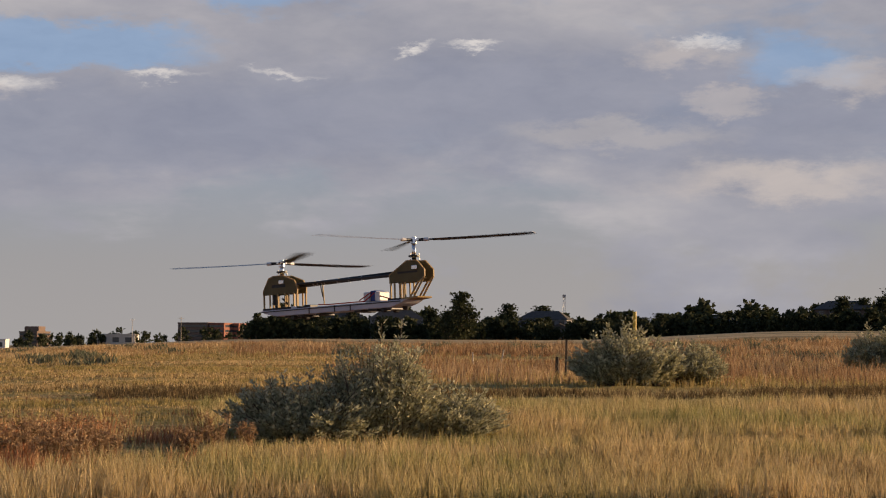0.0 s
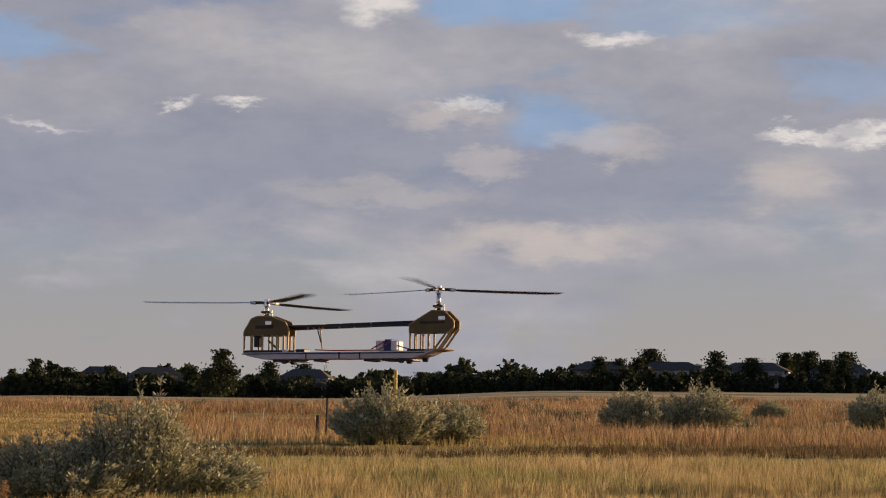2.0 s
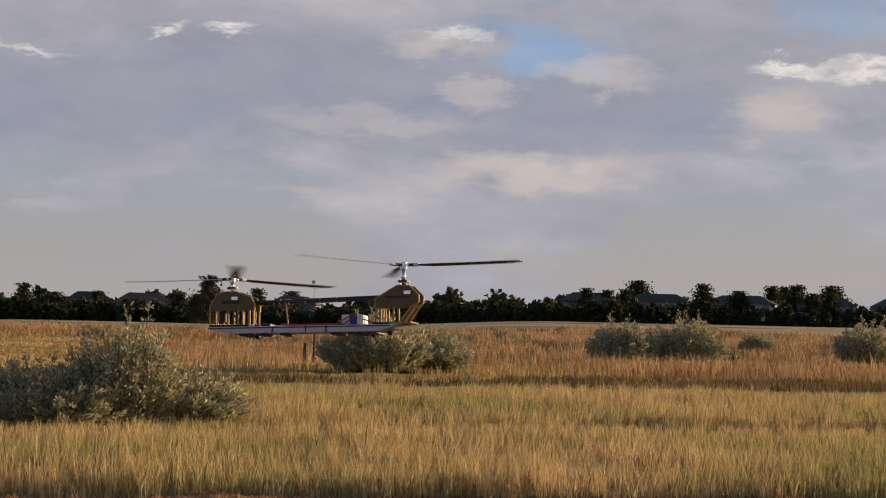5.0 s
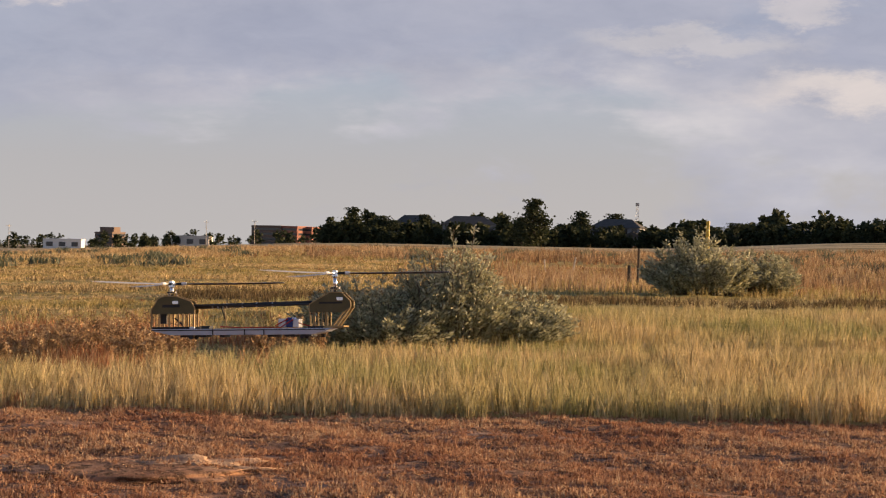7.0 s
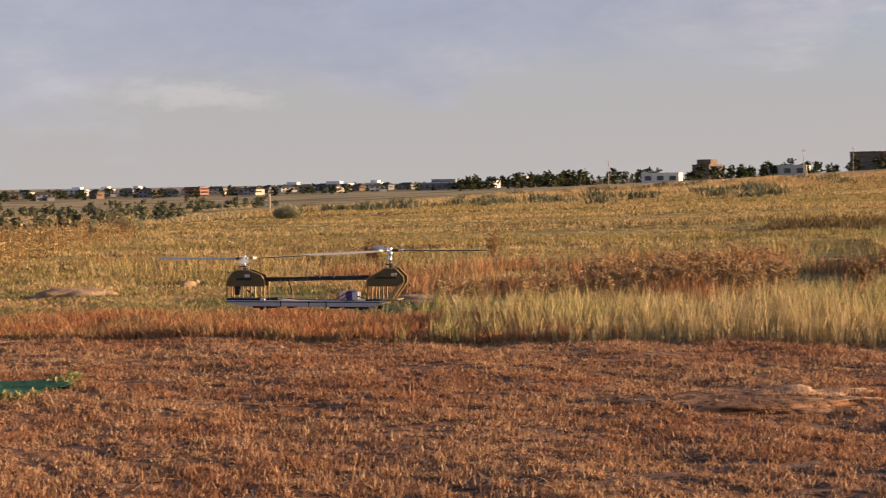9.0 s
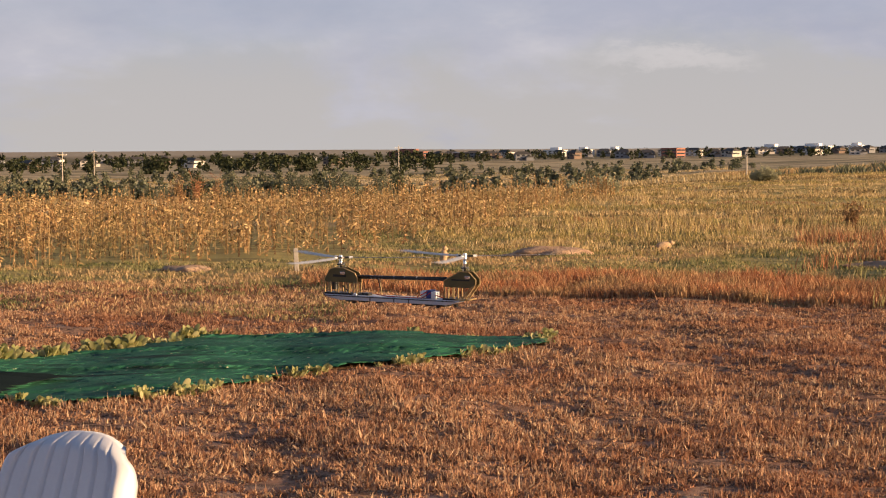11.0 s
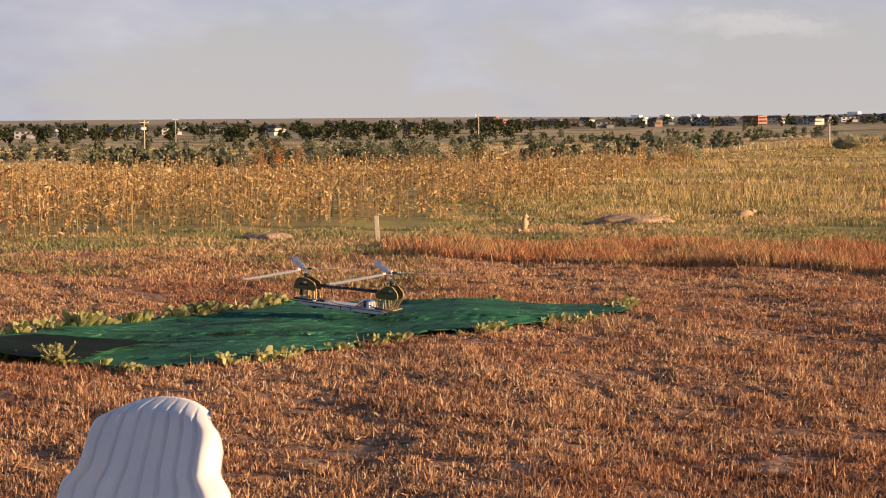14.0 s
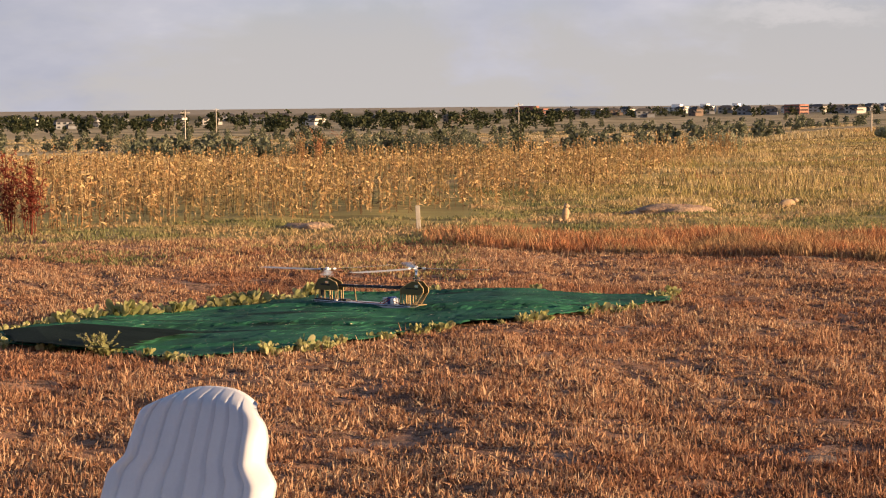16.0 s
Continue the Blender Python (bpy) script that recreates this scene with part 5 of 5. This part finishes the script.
post("fence_post", -0.9, 110.0, 0.7, 0.09, M_POST_W, "pale leaning fence post in weeds", -0.05, True)
post("fence_post", 24.5, 130.0, 1.35, 0.12, M_POST_W, "pale wooden fence post in the far field", 0, True)
utility_pole(44.3, 430, 8.0, "pale wooden utility pole in the valley")
utility_pole(34.6, 520, 9.0, "pale wooden utility pole in the valley")
utility_pole(43.4, 700, 9.0, "thin wooden utility pole far down the valley")
utility_pole(14.6, 800, 10.0, "thin wooden utility pole before the town")
utility_pole(9.0, 850, 11.0, "thin wooden utility pole before the town")
utility_pole(7.6, 850, 11.0, "thin wooden utility pole before the town")
lattice_mast(-3.55, 800, 18.0)
tan, red = "branching tan dry weed in the field", "dark red dry weed standing among stalks"
for az, r, h, s in ((19.45, 24.6, 0.42, 1), (12.6, 27.5, 0.5, 2), (11.6, 27.0, 0.55, 3), (10.6, 26.0, 0.5, 4), (9.6, 26.5, 0.5, 5), (12.0, 29.0, 0.55, 6), (17.0, 24.8, 0.4, 7),
                    (13.4, 28.0, 0.45, 8), (14.3, 27.0, 0.42, 9), (15.0, 28.0, 0.4, 10), (6.6, 29.0, 0.5, 11), (5.6, 28.6, 0.42, 12), (11.0, 28.4, 0.6, 15), (18.0, 40, 0.5, 16), (21.5, 38, .45, 17), (10.2, 28, .55, 31), (9.9, 27.2, .5, 32), (12.9, 28.8, .5, 33), (11.3, 26.3, .5, 34), (13.9, 26.5, .45, 35), (16.0, 25.4, .4, 36), (7.3, 27.5, .4, 37), (14.9, 25.6, .4, 38), (18.6, 25.2, .35, 39)):
    dry_weed(az, r, h * 1.15, s, M_TAN, tan)
M_CRIMSON = veg("crimson_weed", [(0.0, (0.12, 0.02, 0.015)), (0.5, (0.24, 0.05, 0.03)), (1.0, (0.34, 0.10, 0.06))], None, 1, 0.3)
for az, r, h, s in ((48.8, 26.5, 1.0, 21), (49.4, 26.8, 1.1, 23), (40.5, 62, 1.3, 24), (39.9, 64, 1.2, 25), (41.0, 63, 1.2, 26)):
    dry_weed(az, r, h, s, M_CRIMSON if r < 30 else M_RED, red, 0.3)
chair()
town()


# ---------------------------------------------------------------- the model helicopter
M_PLY = worn("plywood", (0.36, 0.25, 0.11), (0.48, 0.34, 0.16), 0.6, 0, 20, 150, 0.1, 0.001)
M_DARKPLY = worn("olive_panel", (0.115, 0.098, 0.042), (0.165, 0.135, 0.06), 0.6, 0, 20, 150, 0.1, 0.001)
M_FOAM = worn("grey_white_board", (0.50, 0.52, 0.58), (0.62, 0.63, 0.68), 0.5, 0, 12, 90, 0.05, 0.001)
M_BLACK = worn("black_plastic", (0.012, 0.012, 0.012), (0.03, 0.03, 0.03), 0.45, 0, 20, 120, 0.1, 0.001, 0.4)
M_BLADE = worn("rotor_blade", (0.42, 0.40, 0.37), (0.52, 0.50, 0.46), 0.35, 0, 6, 80, 0.03, 0.001, 0.5)
M_ALU = worn("polished_aluminium", (0.75, 0.75, 0.76), (0.85, 0.85, 0.85), 0.22, 1.0, 20, 120, 0.05, 0.001, 0.5)
M_WHITEP = worn("white_wrap", (0.72, 0.72, 0.72), (0.82, 0.82, 0.82), 0.4, 0, 20, 120, 0.05, 0.001)
M_BLUE = worn("blue_wrap", (0.03, 0.06, 0.22), (0.05, 0.09, 0.30), 0.35, 0, 20, 120, 0.05, 0.001)
M_REDW = worn("red_wire", (0.38, 0.03, 0.02), (0.50, 0.05, 0.03), 0.4, 0, 20, 120, 0.05, 0.001)


def pod(root, outline, slot, name="side_panel"):
    """Two thin plywood cheeks standing apart, each with a slot and a pale cut rim; open above and between."""
    for y in (-0.036, 0.031):
        part(name, plate(outline, y, y + 0.005, 0.0008), M_DARKPLY, root)
        x0, x1, z0, z1 = slot
        part("slot", box(x0, x1, y - 0.0012, y + 0.0062, z0, z1), M_BLACK, root)
        for (xa, za), (xb, zb) in zip(outline, outline[1:] + outline[:1]):
            d = Vector((xb - xa, 0, zb - za))
            if d.length > 0.02 and max(za, zb) > 0.09:
                bm = box(-d.length / 2, d.length / 2, y - 0.0015, y + 0.0065, -0.003, 0.002)
                bm.transform(Matrix.Translation(((xa + xb) / 2, 0, (za + zb) / 2)) @ Matrix.Rotation(-math.atan2(d.z, d.x), 4, "Y"))
                part("rim", bm, M_PLY, root)
    xs = [p[0] for p in outline]
    for x in (min(xs) + 0.03, max(xs) - 0.045):
        part("spacer", box(x - 0.004, x + 0.004, -0.031, 0.031, 0.10, 0.108), M_PLY, root)


def rotor(root, x, z, name):
    """A three-bladed rotor: hub, grips and blades, turning as one part of the machine."""
    bm = rod((0, 0, -0.018), (0, 0, 0.016), 0.017, 0.014, 14)
    box(-0.03, 0.03, -0.009, 0.009, -0.006, 0.006, 0.002, bm)
    hub = part(name, bm, M_ALU, root)
    hub.location = (x, 0, z)
    for i in range(3):
        turn = Matrix.Rotation(radians(120 * i), 4, "Z")
        bm = box(0.016, 0.062, -0.008, 0.008, -0.007, 0.007, 0.003)
        bm.transform(turn)
        part("blade_grip", bm, M_BLACK, hub)
        bm = rod((0.055, 0, 0), (0.082, 0, 0), 0.0095, 0.008, 10)
        bm.transform(turn)
        part("grip_collar", bm, M_WHITEP, hub, "white plastic collar")
        bm = bmesh.new()
        rings = []
        for s in range(9):
            t = s / 8
            xx = 0.075 + 0.545 * t
            chord = 0.05 if 0.05 < t < 0.97 else 0.03
            droop = -0.004 * t + 0.006 * t * t
            ring = []
            for c, h in ((-0.30, 0.0), (-0.15, 0.0026), (0.15, 0.0030), (0.55, 0.0013), (0.70, 0.0), (0.15, -0.0014), (-0.15, -0.0012)):
                ring.append(bm.verts.new((xx, c * chord, droop + h - 0.16 * c * chord)))
            rings.append(ring)
        # pale upper, black lower faces: sunlit and shaded sides put into the colour
        for a, b in zip(rings, rings[1:]):
            for k in range(7):
                bm.faces.new([a[k], a[(k + 1) % 7], b[(k + 1) % 7], b[k]]).material_index = 0 if k < 4 else 1
        bm.faces.new(rings[0])
        bm.faces.new(rings[-1])
        bm.transform(turn)
        part("blade", bm, M_BLADE, hub, soft=False).data.materials.append(M_BLACK)
    return hub


def helicopter():
    root = empty("model_helicopter", pose(0, 0, 0), "tandem-rotor model helicopter with open plywood frame and grey deck", "model helicopter")
    # deck: a shallow tray with slanted ends
    part("deck", plate([(-0.585, 0.0), (0.44, 0.0), (0.40, -0.018), (0.33, -0.034), (-0.47, -0.034), (-0.56, -0.016)], -0.066, 0.066, 0.002), M_FOAM, root)
    for y in (-0.069, 0.064):
        part("deck_edge", box(-0.585, 0.40, y, y + 0.005, -0.010, -0.005), M_BLACK, root)
        for x in (-0.23, -0.05, 0.06):
            part("deck_joint", box(x - 0.003, x + 0.003, y + 0.0005, y + 0.0045, -0.034, -0.002), M_BLACK, root)
    part("nose_plank", plate([(0.37, -0.008), (0.50, 0.004), (0.505, 0.012), (0.40, 0.010)], -0.055, 0.055, 0.002), M_PLY, root, "pale plywood nose plank")
    part("base_plate", box(-0.588, -0.33, -0.05, 0.05, 0.0, 0.012, 0.002), M_BLACK, root)
    part("base_plate", box(0.30, 0.42, -0.05, 0.05, 0.0, 0.010, 0.002), M_BLACK, root)
    for x, w in ((-0.40, 0.04), (-0.30, 0.05), (-0.18, 0.03), (0.10, 0.05), (0.20, 0.06), (0.30, 0.05)):
        part("skid_block", box(x - w / 2, x + w / 2, -0.055, 0.055, -0.046, -0.033, 0.003), M_BLACK, root)
    for x in (-0.36, 0.27):
        for y in (-0.045, 0.045):
            part("skid_foot", rod((x, y - 0.012, -0.044), (x, y + 0.012, -0.044), 0.012, 0.012, 12), M_BLACK, root)
    # pods
    pod(root, [(-0.595, 0.082), (-0.595, 0.105), (-0.555, 0.168), (-0.52, 0.180), (-0.45, 0.180), (-0.365, 0.150), (-0.345, 0.115), (-0.345, 0.082)], (-0.53, -0.43, 0.118, 0.134))
    pod(root, [(0.305, 0.085), (0.305, 0.128), (0.42, 0.192), (0.485, 0.190), (0.535, 0.142), (0.535, 0.108), (0.50, 0.085)], (0.36, 0.49, 0.130, 0.140))
    for y in (-0.0335, 0.0335):
        for x in (-0.592, -0.548, -0.49, -0.435, -0.41, -0.372, -0.350, 0.310, 0.335, 0.378, 0.405):
            part("upright", box(x - 0.004, x + 0.004, y - 0.003, y + 0.003, 0.0, 0.086), M_PLY, root)
        for x0, x1 in ((0.530, 0.452), (0.495, 0.428)):
            part("strut", rod((x0, y, 0.105 if x0 > 0.5 else 0.085), (x1, y, 0.0), 0.0055, 0.0055, 6), M_PLY, root)
    for x, z in ((-0.49, 0.13), (0.44, 0.14)):
        part("gearbox", box(x - 0.035, x + 0.035, -0.026, 0.026, z - 0.03, z + 0.035, 0.004), M_BLACK, root)
        part("servo", box(x + 0.02, x + 0.055, -0.047, -0.035, z + 0.005, z + 0.025, 0.002), M_ALU, root)
    part("motor", rod((-0.535, 0, 0.03), (-0.535, 0, 0.085), 0.02, 0.02, 14), M_BLACK, root)
    part("brace", rod((-0.46, -0.03, 0.06), (-0.41, -0.03, 0.02), 0.005, 0.005, 6), M_BLACK, root)
    # masts
    for x, z0, z1 in ((-0.489, 0.175, 0.246), (0.440, 0.188, 0.292)):
        part("mast", rod((x, 0, z0), (x, 0, z1), 0.0115, 0.0095, 16), M_ALU, root, "bright aluminium mast", soft=True)
        zz = z0 + 0.026
        part("swashplate", rod((x, 0, zz - 0.004), (x, 0, zz + 0.004), 0.028, 0.028, 18), M_BLACK, root)
        for k in range(3):
            a = radians(120 * k + 30)
            part("linkage", rod((x + 0.027 * math.cos(a), 0.027 * math.sin(a), zz - 0.02), (x + 0.026 * math.cos(a), 0.026 * math.sin(a), zz + 0.012), 0.002, 0.002, 6), M_STEEL, root)
    # boom with wraps, wire and packs
    part("boom", rod((-0.35, 0, 0.121), (0.31, 0, 0.136), 0.0125, 0.0125, 12), M_BLACK, root, soft=True)
    for y in (-0.02, 0.02):
        part("cable", rod((-0.36, y, 0.128), (0.32, y, 0.128), 0.006, 0.006, 6), M_BLACK, root)
    for x in (-0.25, -0.22, -0.19, -0.17, -0.08, 0.0, 0.09):
        z = 0.121 + 0.015 * (x + 0.35) / 0.66
        part("boom_band", rod((x - 0.004, 0, z), (x + 0.004, 0, z), 0.0135, 0.0135, 12), M_STEEL, root)
    part("wire", rod((-0.185, -0.01, 0.118), (-0.165, -0.02, 0.008), 0.0035, 0.0035, 6), M_PLY, root)
    part("wire", rod((-0.20, -0.01, 0.118), (-0.175, -0.02, 0.05), 0.003, 0.003, 6), M_BLACK, root)
    part("battery", box(0.135, 0.175, -0.05, 0.02, 0.004, 0.052, 0.005), M_WHITEP, root, "white wrapped battery pack")
    part("battery", box(0.178, 0.215, -0.045, 0.03, 0.004, 0.058, 0.005), M_BLUE, root, "blue wrapped battery pack")
    part("battery", box(0.218, 0.25, -0.055, 0.02, 0.004, 0.050, 0.005), M_WHITEP, root, "white wrapped battery pack")
    for a, b in (((0.22, -0.06, 0.045), (0.15, -0.06, 0.004)), ((0.15, -0.06, 0.006), (-0.10, -0.06, 0.006)), ((0.19, -0.05, 0.05), (0.12, -0.062, 0.012)), ((-0.10, -0.06, 0.006), (-0.2, -0.03, 0.012)), ((0.24, -0.05, 0.03), (0.31, -0.04, 0.01))):
        part("power_wire", rod(a, b, 0.003, 0.003, 6), M_REDW, root)
    part("receiver", box(-0.31, -0.26, -0.03, 0.03, 0.0, 0.016, 0.003), M_BLACK, root)
    part("connector", box(-0.365, -0.335, -0.064, -0.045, 0.0, 0.012, 0.003), M_WHITEP, root)
    part("camera_pod", rod((0.375, 0, -0.03), (0.375, 0, -0.05), 0.018, 0.012, 12), M_BLACK, root)
    return root, rotor(root, -0.489, 0.248, "rear_rotor"), rotor(root, 0.440, 0.294, "front_rotor")


HELI, REAR, FRONT = helicopter()


def motions():
    # seconds, place of the deck's middle, lean, pitch, heading
    flight = [
        (0, -0.468, 9.957, 1.824, 0, -2.9, -40.7), (0.5, -0.149, 9.458, 1.842, -1, -1.4, -31.6), (1, 0.153, 9.436, 1.873, -1, -1, -27.7),
        (1.5, 0.466, 9.586, 1.894, -1, -0.8, -29.3), (2, 0.724, 9.415, 1.871, -1, -0.4, -31.2), (2.5, 0.95, 9.612, 1.821, -1, -0.6, -30.5),
        (3, 1.069, 9.483, 1.772, -1, -0.5, -32), (5.5, 0.295, 9.985, 1.571, -4, -2.3, -23), (6, -0.179, 10.35, 1.455, -3.5, -2.2, -18.2),
        (6.5, -0.732, 10.357, 1.318, -3, -1.8, -15.8), (7, -1.387, 10.581, 1.177, -2, -2.1, -10.4), (7.5, -2.11, 10.701, 1.123, -1.5, -1.4, -6.4),
        (8, -2.918, 10.891, 1.053, -1, -1.3, -2.2), (8.5, -3.727, 10.811, 1.016, -1, 0, -0.1), (9, -4.551, 10.689, 0.923, 0.7, 0.1, 1.3),
        (9.5, -5.426, 10.746, 0.815, 0.4, 1.2, 3.9), (10, -6.222, 10.778, 0.695, 0.8, 1.6, 5.9), (12.5, -8.621, 11.107, 0.545, 1.5, 0.7, 8.6),
        (13, -8.968, 11.473, 0.414, 3.9, 1.1, 4.6), (14, -9.552, 12.059, 0.145, 5, 2.3, -5.3), (14.5, -9.856, 12.341, 0.08, 5.8, 1.9, -4.1),
        (15, -9.78, 12.12, 0.062, 0, 0, -1.2), (16, -9.78, 12.12, 0.062, 0, 0, -1.2),
    ]
    walk(HELI, [(t, pose(x + sway(t)[0], y + sway(t)[1], *rest)) for t, x, y, *rest in flight])
    # seconds and blade angle of each rotor on the machine; both turn steadily between these
    angles = [
        (0, 85.4, 23.4), (0.5, 74.5, 40.5), (1, 58.8, 56.8), (1.5, 56.5, 56.5), (2, 76.8, 40.8), (2.5, 89.9, 29.9),
        (3, 100.6, 20.6), (5.5, 76.3, 81.3), (6, 11.2, 9.2), (6.5, 69.8, 69.8), (7, 9.9, 7.9), (7.5, 77.6, 37.6),
        (8, 7.2, 117.2), (8.5, 109.1, 59.1), (9, 51.8, 116.8), (9.5, 92.9, 2.9), (10, 104.1, 84.1), (12.5, 89.2, 89.2),
        (13, 93.4, 83.4), (13.5, 58.6, 108.6), (14, 23.7, 23.7), (14.5, 97.7, 97.7), (15, 105.1, 0.1), (15.5, 60.1, 0.1),
        (16, 70.1, 15.1),
    ]
    for hub, col, way in ((REAR, 1, -1), (FRONT, 2, 1)):
        marks = [(angles[0][0], angles[0][col])]
        for row in angles[1:]:
            t0, a0 = marks[-1]
            aim_at = a0 + way * 78.0 * FPS * (row[0] - t0)
            marks.append((row[0], row[col] + 120 * round((aim_at - row[col]) / 120)))
        ts, an = [m[0] for m in marks], [m[1] for m in marks]
        x, _, z = hub.location
        walk(hub, [(f / FPS, pose(x, 0, z, 0, 0, float(np.interp(f / FPS, ts, an)))) for f in range(0, 16 * FPS + 1)])


motions()
